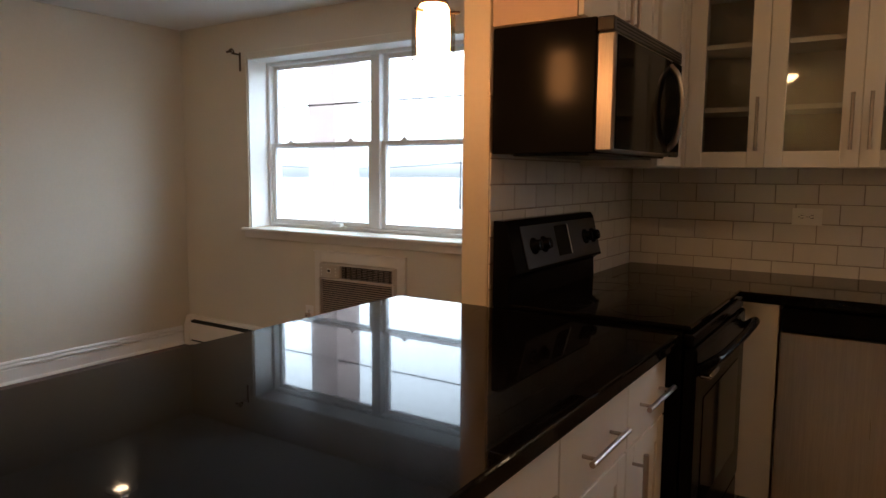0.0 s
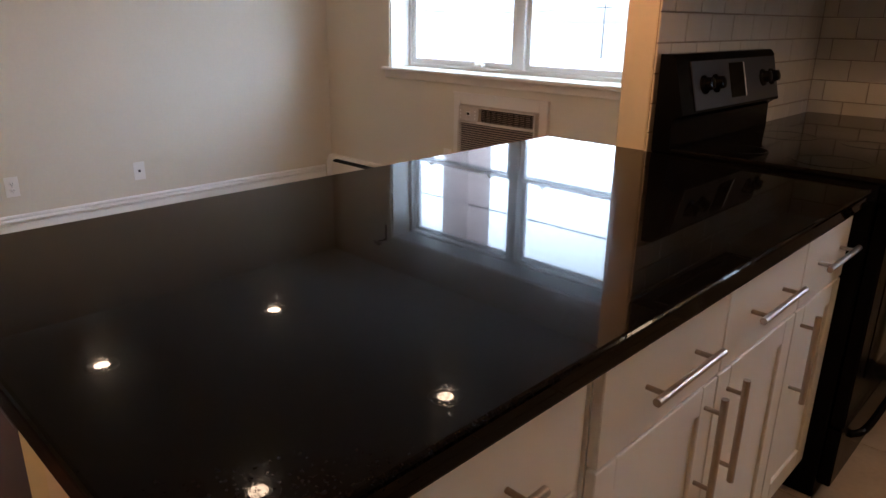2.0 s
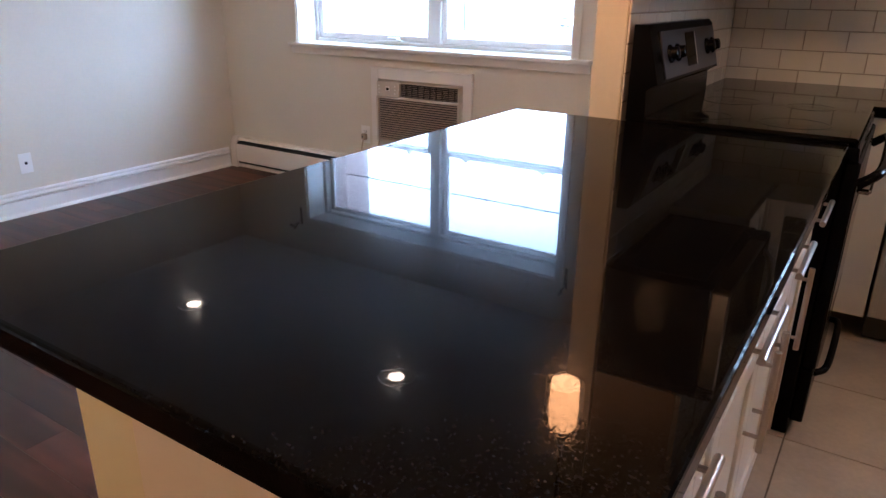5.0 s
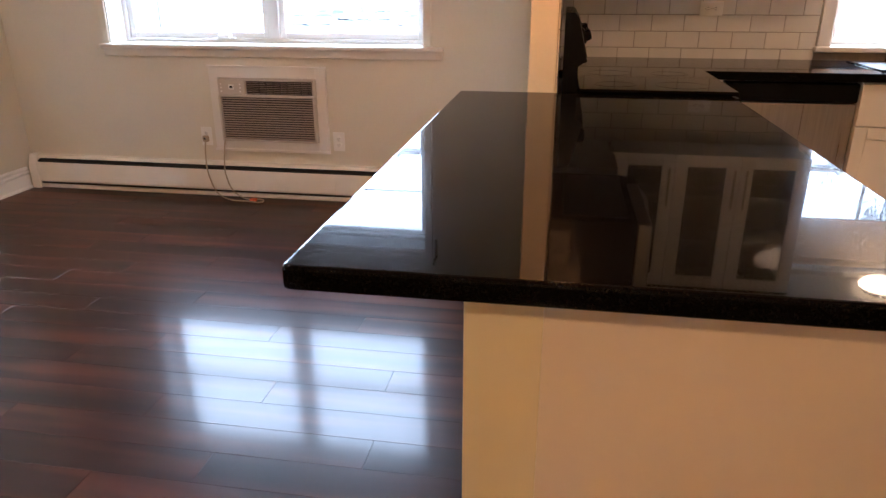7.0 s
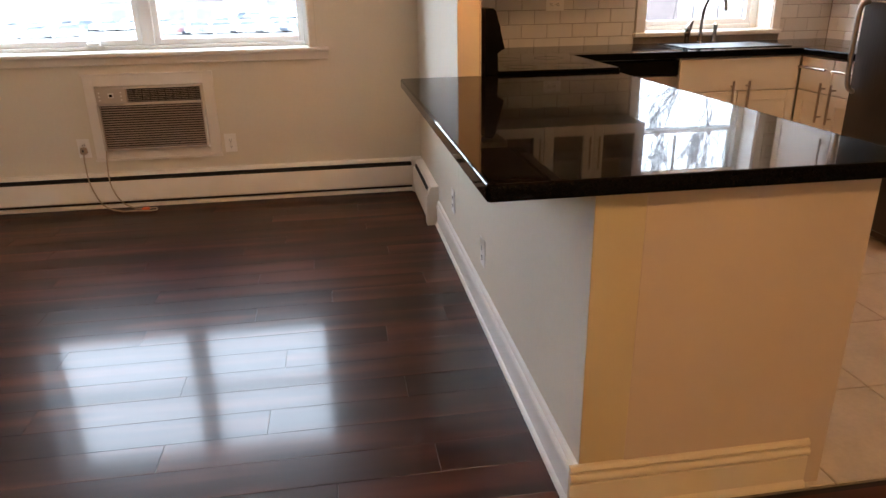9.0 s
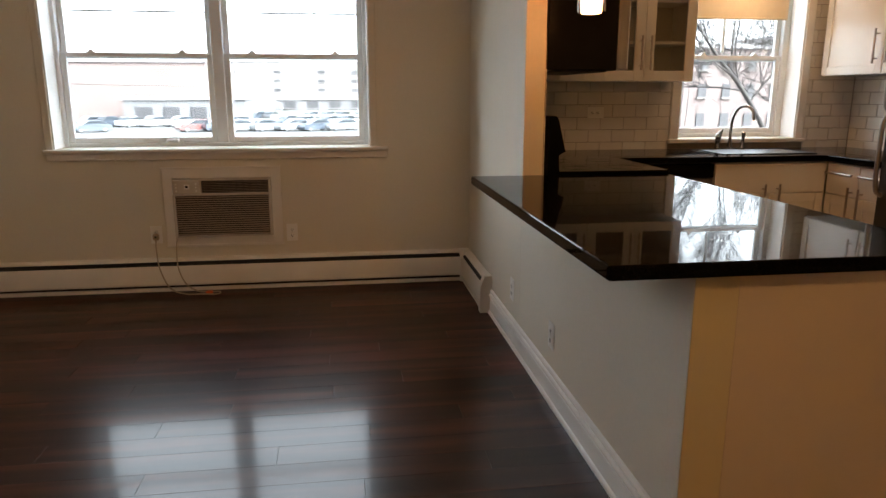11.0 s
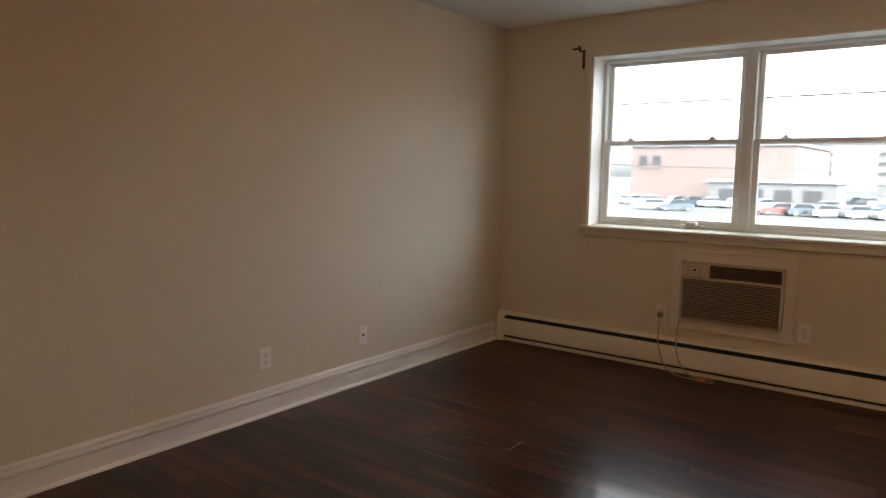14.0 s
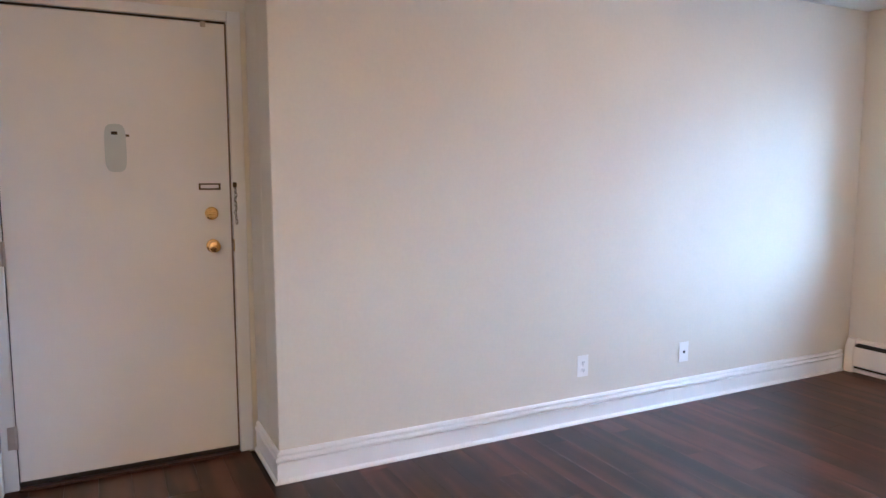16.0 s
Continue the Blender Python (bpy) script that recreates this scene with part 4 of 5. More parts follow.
def rounded(pts, r, n=4):
    """Rounds the corners of an outline given anticlockwise."""
    out = []
    for a, p, c in zip(pts[-1:] + pts[:-1], pts, pts[1:] + pts[:1]):
        a, p, c = Vector((*a, 0)), Vector((*p, 0)), Vector((*c, 0))
        s, e = p + (a - p).normalized() * r, p + (c - p).normalized() * r
        out += [tuple(((1 - t) ** 2 * s + 2 * t * (1 - t) * p + t * t * e)[:2]) for t in (k / n for k in range(n + 1))]
    return out


slab("peninsula_worktop", rounded([(-0.257, -3.238), (0.738, -3.238), (0.738, -1.460), (0.1015, -1.460), (0.1015, DV - 0.002), (-0.257, DV - 0.002)], 0.014),
     "polished black granite peninsula worktop over the half wall")
SX0, SX1, SY0, SY1 = 1.60, 2.23, -0.505, -0.115
kit = [(0.1085, -0.694), (0.668, -0.694), (0.690, -0.645), (2.24, -0.645), (2.24, -1.208), (XE - 0.009, -1.208), (XE - 0.009, -0.009), (0.1085, -0.009)]
wt = slab("kitchen_worktop", kit, "polished black granite worktop along the tiled wall")
sink = thing("kitchen_sink", (1.915, -0.31, 0.75), "black drop-in sink in the worktop under the window", "sink")
part("rim", boxes((SX0 - 0.02, SY0 - 0.02, 0.9142, SX1 + 0.02, SY0, 0.9185), (SX0 - 0.02, SY1, 0.9142, SX1 + 0.02, SY1 + 0.02, 0.9185), (SX0 - 0.02, SY0, 0.9142, SX0, SY1, 0.9185), (SX1, SY0, 0.9142, SX1 + 0.02, SY1, 0.9185), b=0.0015), BLACK, sink)
part("basin", boxes((SX0, SY0, 0.9143, SX1, SY1, 0.9155)), BLACKPLASTIC, sink, "dark shaded basin")
faucet = thing("kitchen_faucet", (1.895, -0.07, 0.914), "chrome gooseneck kitchen faucet with side lever and sprayer", "faucet")
part("spout", tube(B(), smooth_path([(1.885, -0.07, 0.9142), (1.885, -0.07, 1.06), (1.888, -0.085, 1.14), (1.905, -0.115, 1.20), (1.935, -0.16, 1.215), (1.958, -0.20, 1.185), (1.964, -0.215, 1.12)], 6), 0.011, 12), CHROME, faucet)
part("spout_base", lathe(B(), (1.885, -0.07, 0.9142), (0, 0, 1), [(0, 0.026), (0.006, 0.025), (0.012, 0.016), (0.06, 0.014)]), CHROME, faucet)
part("lever", tube(B(), smooth_path([(1.79, -0.07, 0.9142), (1.79, -0.07, 0.97), (1.795, -0.075, 1.01), (1.815, -0.085, 1.055)], 5), [0.015] * 5 + [0.020] * 3 + [0.022] * 3 + [0.018, 0.015, 0.012, 0.009, 0.006], 10), CHROME, faucet)
part("sprayer", lathe(B(), (1.985, -0.07, 0.9142), (0, 0, 1), [(0, 0.022), (0.008, 0.020), (0.02, 0.012), (0.07, 0.011), (0.09, 0.016), (0.115, 0.017), (0.125, 0.008)]), CHROME, faucet)

# glass-fronted wall cabinet
ZB, ZT = 1.382, 2.145
gc = thing("wall_cabinet", (0.93, 0, ZB), "white wall cabinet with three glass doors, empty shelves inside", "cabinet")
part("carcass", boxes((0.431, -0.310, ZB, 0.449, -0.0095, ZT), (1.412, -0.310, ZB, 1.430, -0.0095, ZT), (0.449, -0.310, ZB, 1.412, -0.0095, ZB + 0.018), (0.449, -0.310, ZT - 0.018, 1.412, -0.0095, ZT), (0.756, -0.305, ZB + 0.018, 0.772, -0.018, ZT - 0.018)), CABINET, gc)
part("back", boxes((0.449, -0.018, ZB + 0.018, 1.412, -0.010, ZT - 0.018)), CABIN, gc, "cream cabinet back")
for z in (1.625, 1.887):
    for a, b in ((0.450, 0.755), (0.773, 1.411)):
        part("shelf", boxes((a, -0.285, z - 0.010, b, -0.0185, z + 0.010), b=0.001), CABINET, gc)
for k, (a, b) in enumerate(((0.440, 0.751), (0.753, 1.083), (1.085, 1.429))):
    st = 0.066
    d = part("glass_door", boxes((a, -0.331, ZB, a + st, -0.311, ZT - 0.002), (b - st, -0.331, ZB, b, -0.311, ZT - 0.002), (a + st, -0.331, ZB, b - st, -0.311, ZB + st), (a + st, -0.331, ZT - 0.002 - st, b - st, -0.311, ZT - 0.002), b=0.002), CABINET, gc, "white framed glass door")
    part("pane", boxes((a + st - 0.004, -0.322, ZB + st - 0.004, b - st + 0.004, -0.318, ZT - st + 0.002)), CABGLASS, d, "clear cabinet glass").visible_shadow = False
    hx = (b - 0.030, b - 0.030, a + 0.030)[k]
    bar_handle(d, (hx, -0.331, ZB + 0.175), "z", 0.215, (0, -1, 0))
# solid near-black strip that draws the shade between cabinet and soffit
setting("soffit_gap", boxes((0.431, -0.325, ZT + 0.0015, 1.430, -0.012, 2.1595)), DARKGAP, "dark shadow gap under the soffit", "trim")

# cabinet over the microwave
mc = thing("wall_cabinet", (0.25, -1.06, 1.81), "white wall cabinet over the microwave", "cabinet")
part("body", boxes((0.1085, DV + 0.002, 1.812, 0.392, -0.70, 2.158)), PANEL, mc, "cream cabinet body")
for a, b, hy in ((DV + 0.002, -1.076, -1.11), (-1.074, -0.70, -1.04)):
    d = shaker("cabinet_door", mc, "e", 0.392, a, b, 1.812, 2.156)
    bar_handle(d, (0.411, hy, 1.90), "z", 0.13, (1, 0, 0))
cb = thing("wall_cabinet", (0.25, -0.5, ZB), "white corner wall cabinet between microwave and glass cabinet", "cabinet")
part("body", boxes((0.1085, -0.696, ZB, 0.405, -0.0095, 2.158)), CABINET, cb)
shaker("cabinet_door", cb, "e", 0.405, -0.696, -0.335, ZB, 2.156)
part("filler", boxes((0.405, -0.331, ZB, 0.438, -0.311, 2.157), b=0.001), CABINET, cb)

ec = thing("wall_cabinet", (2.7, -0.6, 1.43), "white two-door wall cabinet beside the kitchen window", "cabinet")
part("body", boxes((2.565, -1.2, 1.425, XE - 0.0095, -0.055, 2.158)), CABINET, ec)
for a, b, hy in ((-0.630, -0.055, -0.58), (-1.2, -0.632, -0.69)):
    d = shaker("cabinet_door", ec, "w", 2.565, a, b, 1.425, 2.156)
    bar_handle(d, (2.546, hy, 1.60), "z", 0.215, (-1, 0, 0))

# ---- microwave ----
MY0, MY1 = DV + 0.003, -0.704
mw = thing("microwave", (0.3, -1.07, 1.41), "black and stainless over-the-range microwave under the wall cabinet", "microwave")
part("body", boxes((0.1085, MY0, 1.412, 0.453, MY1, 1.806), b=0.004), BLACK, mw, "black enamel case")
door = part("door", boxes((0.4535, MY0, 1.416, 0.510, MY1 - 0.13, 1.760), b=0.006), STEEL, mw, "stainless microwave door")
part("door_window", boxes((0.5095, MY0 + 0.016, 1.424, 0.5125, MY1 - 0.140, 1.752), b=0.001), BLACKGLASS, door, "black glass window")
vent = part("top_vent", boxes((0.4535, MY0, 1.762, 0.506, MY1, 1.804), b=0.004), PANELGREY, mw, "dark grey vent strip")
for k in range(3):
    part("vent_slot", boxes((0.5055, MY0 + 0.02, 1.771 + 0.010 * k, 0.5068, MY1 - 0.02, 1.775 + 0.010 * k)), DARKGAP, vent)
part("control_panel", boxes((0.4535, MY1 - 0.128, 1.416, 0.508, MY1, 1.760), b=0.005), BLACKGLASS, mw)
part("handle", tube(B(), smooth_path([(0.508, MY1 - 0.165, 1.44), (0.540, MY1 - 0.17, 1.48), (0.556, MY1 - 0.172, 1.585), (0.540, MY1 - 0.17, 1.69), (0.508, MY1 - 0.165, 1.735)], 6), 0.012, 12), STEEL, mw, "curved stainless handle")
part("badge", boxes((0.5095, -1.13, 1.428, 0.512, -1.08, 1.440)), STEEL, mw)
part("bottom_lamp_plate", boxes((0.16, MY0 + 0.05, 1.406, 0.42, MY1 - 0.05, 1.4125), b=0.002), BLACKPLASTIC, mw)

# ---- range ----
RY0, RY1 = -1.455, -0.700
rg = thing("range", (0.45, -1.11, 0), "black electric range with a raised grey control panel", "stove")
part("body", boxes((0.125, RY0, 0.0, 0.735, RY1, 0.915), b=0.004), RANGEBLACK, rg)
part("cooktop", boxes((0.186, RY0 - 0.003, 0.9155, 0.756, RY1 + 0.003, 0.930), b=0.004), BLACKGLASS, rg, "black glass cooktop")
for x, y, r in ((0.33, -1.30, 0.08), (0.33, -0.92, 0.10), (0.58, -1.30, 0.10), (0.58, -0.92, 0.08)):
    part("burner_ring", lathe(B(), (x, y, 0.9301), (0, 0, 1), [(0, r), (0.0006, r - 0.002), (0.0006, r - 0.006), (0, r - 0.008)], n=40, cap0=False, cap1=False), BLACKGLASS, rg)
part("backguard", prism(B(), [(0.125, 0.916), (0.184, 0.916), (0.180, 1.008), (0.196, 1.020), (0.212, 1.027), (0.172, 1.184), (0.160, 1.197), (0.125, 1.197)], "y", RY0, RY1), RANGEBLACK, rg)
tilt = lambda s, d: (0.212 - 0.040 * s + 0.968 * d, 1.027 + 0.157 * s + 0.25 * d)
face = lambda y0, y1, s0, s1, d0, d1: prism(B(), [tilt(s0, d0), tilt(s0, d1), tilt(s1, d1), tilt(s1, d0)], "y", y0, y1)
part("control_panel", face(RY0 + 0.085, RY1 - 0.012, 0.05, 0.94, 0.0005, 0.004), PANELGREY, rg, "grey control panel")
part("clock_display", face(-1.11, -1.00, 0.18, 0.86, 0.0042, 0.006), BLACKGLASS, rg)
part("display_edge", face(-0.997, -0.991, 0.18, 0.86, 0.0042, 0.006), PLATE, rg)
for y in (-1.300, -1.220, -0.84, -0.765):
    c = tilt(0.5, 0.004)
    k = lathe(B(), (c[0], y, c[1]), (0.968, 0, 0.25), [(0, 0.029), (0.006, 0.028), (0.010, 0.021), (0.028, 0.018), (0.030, 0.012)], n=20)
    part("knob", k, RANGEBLACK, rg, "black control knob")
part("oven_door", boxes((0.7355, RY0 + 0.006, 0.235, 0.775, RY1 - 0.006, 0.865), b=0.006), RANGEBLACK, rg)
part("oven_window", boxes((0.7745, RY0 + 0.11, 0.36, 0.777, RY1 - 0.11, 0.70), b=0.001), BLACKGLASS, rg)
part("control_strip", boxes((0.7355, RY0 + 0.002, 0.868, 0.765, RY1 - 0.002, 0.905), b=0.004), RANGEBLACK, rg)
part("oven_handle", tube(B(), smooth_path([(0.775, RY0 + 0.035, 0.80), (0.812, RY0 + 0.045, 0.828), (0.825, RY0 + 0.13, 0.833), (0.828, -1.11, 0.834), (0.825, RY1 - 0.13, 0.833), (0.812, RY1 - 0.045, 0.828), (0.775, RY1 - 0.035, 0.80)], 5), 0.014, 12), RANGEBLACK, rg, "black bowed oven handle")
part("handle_strip", boxes((0.776, RY0 + 0.03, 0.776, 0.812, RY0 + 0.15, 0.792), b=0.006), CHROME, rg)
part("storage_drawer", boxes((0.7355, RY0 + 0.006, 0.05, 0.772, RY1 - 0.006, 0.228), b=0.005), RANGEBLACK, rg)
part("drawer_handle", tube(B(), smooth_path([(0.772, -1.34, 0.175), (0.800, -1.30, 0.185), (0.805, -1.11, 0.187), (0.800, -0.92, 0.185), (0.772, -0.88, 0.175)], 5), 0.011, 10), RANGEBLACK, rg)

# ---- dishwasher ----
dw = thing("dishwasher", (1.17, -0.6, 0), "stainless dishwasher with a black control strip under the worktop", "dishwasher")
part("tub", boxes((0.885, -0.585, 0.02, 1.472, -0.02, 0.868)), BLACKPLASTIC, dw)
part("door_panel", boxes((0.885, -0.622, 0.112, 1.470, -0.586, 0.775), b=0.004), STEEL, dw, "brushed stainless door")
part("control_strip", boxes((0.885, -0.630, 0.779, 1.470, -0.586, 0.866), b=0.005), BLACKGLASS, dw, "glossy black control strip")
part("toe_kick", boxes((0.885, -0.560, 0.0, 1.472, -0.53, 0.110)), BLACKPLASTIC, dw)

# ---- refrigerator ----
fr = thing("refrigerator", (2.5, -1.6, 0), "dark stainless top-freezer refrigerator with bowed handles", "refrigerator")
part("case", boxes((2.195, -1.99, 0.02, XE - 0.03, -1.225, 1.70), b=0.006), FRIDGE, fr)
part("fridge_door", boxes((2.125, -1.99, 0.08, 2.190, -1.225, 1.192), b=0.010), FRIDGE, fr)
part("freezer_door", boxes((2.125, -1.99, 1.204, 2.190, -1.225, 1.70), b=0.010), FRIDGE, fr)
part("fridge_handle", tube(B(), smooth_path([(2.126, -1.262, 0.74), (2.085, -1.258, 0.79), (2.080, -1.256, 1.0), (2.084, -1.258, 1.16), (2.126, -1.262, 1.185)], 6), 0.013, 12), STEEL, fr, "bowed steel handle")
part("freezer_handle", tube(B(), smooth_path([(2.126, -1.262, 1.212), (2.084, -1.258, 1.235), (2.080, -1.256, 1.36), (2.085, -1.258, 1.47), (2.126, -1.262, 1.50)], 6), 0.013, 12), STEEL, fr, "bowed steel handle")
part("door_gap", boxes((2.140, -1.985, 1.193, 2.19, -1.23, 1.203)), DARKGAP, fr)
for y in (-1.93, -1.285):
    part("foot", cyl(B(), (2.25, y, 0), (2.25, y, 0.03), 0.02, n=12), BLACKPLASTIC, fr)


# ---- outside ----
G = -3.3
setting("ground", boxes((-600, 0.6, G - 0.3, 600, 900, G)), ASPHALT, "grey asphalt lot under an overcast sky", "ground")
setting("lawn", boxes((-32, 128, G + 0.004, 60, 175, G + 0.03)), LAWN, "dull winter grass strip behind the cars", "grass")


def building(name, x0, y0, x1, y1, top, wall, rows, label, win=(1.2, 1.5)):
    o = thing(name, ((x0 + x1) / 2, (y0 + y1) / 2, G), label, "building")
    part("facade", boxes((x0, y0, G, x1, y1, top)), wall, o)
    part("roof", boxes((x0 - 0.3, y0 - 0.3, top, x1 + 0.3, y1 + 0.3, top + 0.5), b=0.05), ROOF, o)
    for z, xs in rows:
        for x in xs:
            w = part("window", boxes((x - win[0] / 2, y0 - 0.12, z, x + win[0] / 2, y0 - 0.02, z + win[1]), b=0.02), FARWIN, o, "dark far window")
            part("window_sill", boxes((x - win[0] / 2 - 0.15, y0 - 0.25, z - 0.18, x + win[0] / 2 + 0.15, y0 - 0.02, z)), RENDERW, w)
    return o


building("brick_building", -51, 118, -23.5, 150, 6.2, BRICK, [(2.7, (-48.7, -46.2))], "long two-storey red brick building beyond the parking lot", (1.5, 1.9))
building("low_shed", -34, 108, -16, 117.5, 0.2, SHED, [(-2.6, (-31, -27, -23, -19))], "low grey shed in front of the brick building", (2.4, 1.8))
building("apartment_building", -44, 245, 26, 262, 11.5, RENDERW, [(z, (-38, -23, -8, 3.5, 17)) for z in (1.7, 4.8, 7.8)], "pale four-storey apartment building far away", (2.6, 1.1))
building("garage_row", -19, 190, 40, 197, -0.6, SHED, [(-2.8, (-15, -9, -3, 3, 9, 15, 21, 27))], "long low garage row behind the grass", (3.0, 1.9))
for x0, top, wall, tone in ((33, 5.6, HOUSEBRICK, "pinkish brick"), (45.5, 6.8, RENDERW, "pale rendered"), (58, 5.9, HOUSEBRICK, "pinkish brick"), (70.5, 6.6, SHED, "grey sided")):
    building("row_house", x0, 62, x0 + 11.8, 74, top, wall, [(z, (x0 + 2, x0 + 4.6, x0 + 7.2, x0 + 9.8)) for z in (-2.0, 0.9, 3.6)], tone + " house behind the bare tree", (0.9, 1.3))
stack = thing("brick_chimney", (-19.2, 19.0, G), "tall square red brick chimney stack", "chimney")
part("shaft", boxes((-19.9, 18.3, G, -18.4, 19.8, 12)), BRICK, stack)
part("cap", boxes((-20.05, 18.15, 12, -18.25, 19.95, 12.4), b=0.05), ROOF, stack)


def car_kind(paint):
    o = thing("parked_car", (0, 0, 0), "parked car in the lot under the overcast sky", "car", "cars in the parking lot")
    part("body", prism(B(), [(-2.2, 0.25), (2.2, 0.25), (2.25, 0.55), (2.1, 0.82), (1.1, 0.92), (-1.7, 0.95), (-2.2, 0.88), (-2.27, 0.5)], "y", -0.88, 0.88), paint, o)
    part("roof", prism(B(), [(0.40, 1.36), (0.25, 1.44), (-1.0, 1.45), (-1.35, 1.38)], "y", -0.68, 0.68), paint, o)
    part("windows", prism(B(), [(1.1, 0.91), (0.42, 1.37), (-1.33, 1.39), (-1.75, 0.93)], "y", -0.74, 0.74), CARGLASS, o, "dark car windows")
    for x in (-1.4, 1.4):
        for y in (-0.90, 0.70):
            w = part("wheel", cyl(B(), (x, y, 0.32), (x, y + 0.2, 0.32), 0.32, n=16), TYRE, o)
            part("rim", cyl(B(), (x, y - 0.01 if y < 0 else y + 0.19, 0.32), (x, y + 0.02 if y < 0 else y + 0.21, 0.32), 0.19, n=12), CARS[1], w)
    return o


rnd = random.Random(4)
kinds = [car_kind(p) for p in CARS]
names = ("white", "silver", "black", "dark blue", "red", "grey")
spots = [(x, y) for y, xs in ((84, range(-34, 6, 3)), (98, range(-42, 12, 3)), (122, range(-19, 16, 3)), (205, range(14, 34, 6))) for x in xs]
used = set()
for k, (x, y) in enumerate(spots):
    if rnd.random() < 0.22:
        continue
    c = rnd.choices(range(6), (7, 5, 2.5, 2, 0.5, 3))[0]
    m = pose(x + rnd.uniform(-0.3, 0.3), y + rnd.uniform(-0.4, 0.4), G, 0, 0, 90 + rnd.uniform(-4, 4) + (180 if rnd.random() < 0.5 else 0) + (-55 if y < 90 else -30))
    if c in used:
        o = copy_thing(kinds[c], m)
    else:
        used.add(c)
        o = kinds[c]
        o.matrix_basis = m
    o["label"] = names[c] + " car parked in the open lot"
for c, o in enumerate(kinds):
    if c not in used:
        o.matrix_basis = pose(-30 + 4 * c, 110, G, 0, 0, 60)
        o["label"] = names[c] + " car parked in the open lot"

for x, y in ((-48, 76), (14, 96)):
    p = thing("utility_pole", (x, y, G), "wooden utility pole with a crossarm at the lot", "pole", "utility poles")
    part("pole", cyl(B(), (x, y, G), (x, y, 3.4), 0.14, 0.10, n=10), BARK, p)
    part("crossarm", boxes((x - 1.1, y - 0.06, 2.8, x + 1.1, y + 0.06, 2.95), b=0.01), BARK, p)
wire = thing("overhead_wire", (-5, 86, 2.9), "dark overhead wires sagging between utility poles", "wire")
for s in (-0.9, 0.9):
    part("cable", tube(B(), [(-48 + s + 62 * t, 76 + 20 * t, 2.97 - 3.4 * t * (1 - t)) for t in (k / 14 for k in range(15))], 0.03, 5), BLACKPLASTIC, wire)
    part("cable", tube(B(), [(-48 + s - 38 * t, 76 - 4 * t, 2.97 - 3.4 * t * (1 - t)) for t in (k / 14 for k in range(15))], 0.03, 5), BLACKPLASTIC, wire)


def bare_tree(x, y, seed, height, label, slim=0.028):
    r = random.Random(seed)
    o = thing("bare_tree", (x, y, G), label, "tree")
    trunk, twigs = B(), B()

    def grow(p, d, length, rad, depth):
        pts, rs = [p], [rad]
        if p.y < 1.4:
            return
        if p.y < 2.4 and d.y < 0:
            d.y = -d.y
        for k in range(4):
            d = (d + Vector((r.uniform(-0.22, 0.22), r.uniform(-0.22, 0.22), r.uniform(-0.06, 0.16)))).normalized()
            pts.append(pts[-1] + d * length / 4)
            rs.append(rad * (1 - 0.13 * (k + 1)))
        tube(trunk if depth < 2 else twigs, pts, rs, 9 if depth < 2 else (6 if depth < 4 else 4))
        if depth >= 6 or rad < 0.003:
            return
        for k in range(5 if 1 <= depth < 4 else (3 if depth < 5 else 2)):
            i = 4 if k == 0 else r.choice((2, 3, 4))
            side = Vector((r.uniform(-1, 1), r.uniform(-1, 1), r.uniform(-0.25, 0.75)))
            nd = (d * (0.9 if k == 0 else 0.45) + side * (0.35 if k == 0 else 0.9)).normalized()
            grow(pts[i], nd, length * r.uniform(0.62, 0.85), rs[i] * (0.78 if k == 0 else 0.55), depth + 1)
    grow(Vector((x, y, G)), Vector((-0.12, -0.02, 1)).normalized(), height, slim * height, 0)
    part("trunk", trunk, BARK, o)
    part("twigs", twigs, BARK, o, "bare winter branches")
    return o


def leaning_tree(base, stem, limbs, seed, label):
    """A leaning trunk through the given places; each limb leaves it at a height share, heads one way and breaks up into fine twigs."""
    r = random.Random(seed)
    o = thing("bare_tree", base, label, "tree")
    line = smooth_path([base, *stem], 8)
    n = len(line) - 1
    girth = [0.062 * (1 - k / n) ** 0.8 + 0.012 for k in range(n + 1)]
    part("trunk", tube(B(), line, girth, 10), BARK, o)

    def spray(bm, p, d, length, rad, depth):
        pts, rs = [p], [rad]
        for k in range(5):
            d = (d + Vector((r.uniform(-0.20, 0.20), r.uniform(-0.20, 0.20), r.uniform(-0.12, 0.20)))).normalized()
            pts.append(pts[-1] + d * length / 5)
            rs.append(max(rad * (1 - 0.15 * (k + 1)), 0.004))
        tube(bm, pts, rs, 6 if depth < 2 else 4)
        if depth >= 3:
            return
        for k in range((8, 7, 4)[depth]):
            i = r.choice((1, 2, 3, 4, 5))
            side = Vector((r.uniform(-1, 1), r.uniform(-0.8, 0.8), r.uniform(-0.45, 0.9)))
            spray(bm, pts[i], (d * 0.8 + side * 0.75).normalized(), length * r.uniform(0.38, 0.62), max(rs[i] * 0.6, 0.006), depth + 1)
    for share, way, length in limbs:
        k = int(share * n)
        spray_mesh = B()
        spray(spray_mesh, line[k].copy(), Vector(way).normalized(), length, max(girth[k] * 0.55, 0.013), 0)
        part("limb", spray_mesh, BARK, o, "bare winter branches")
    return o


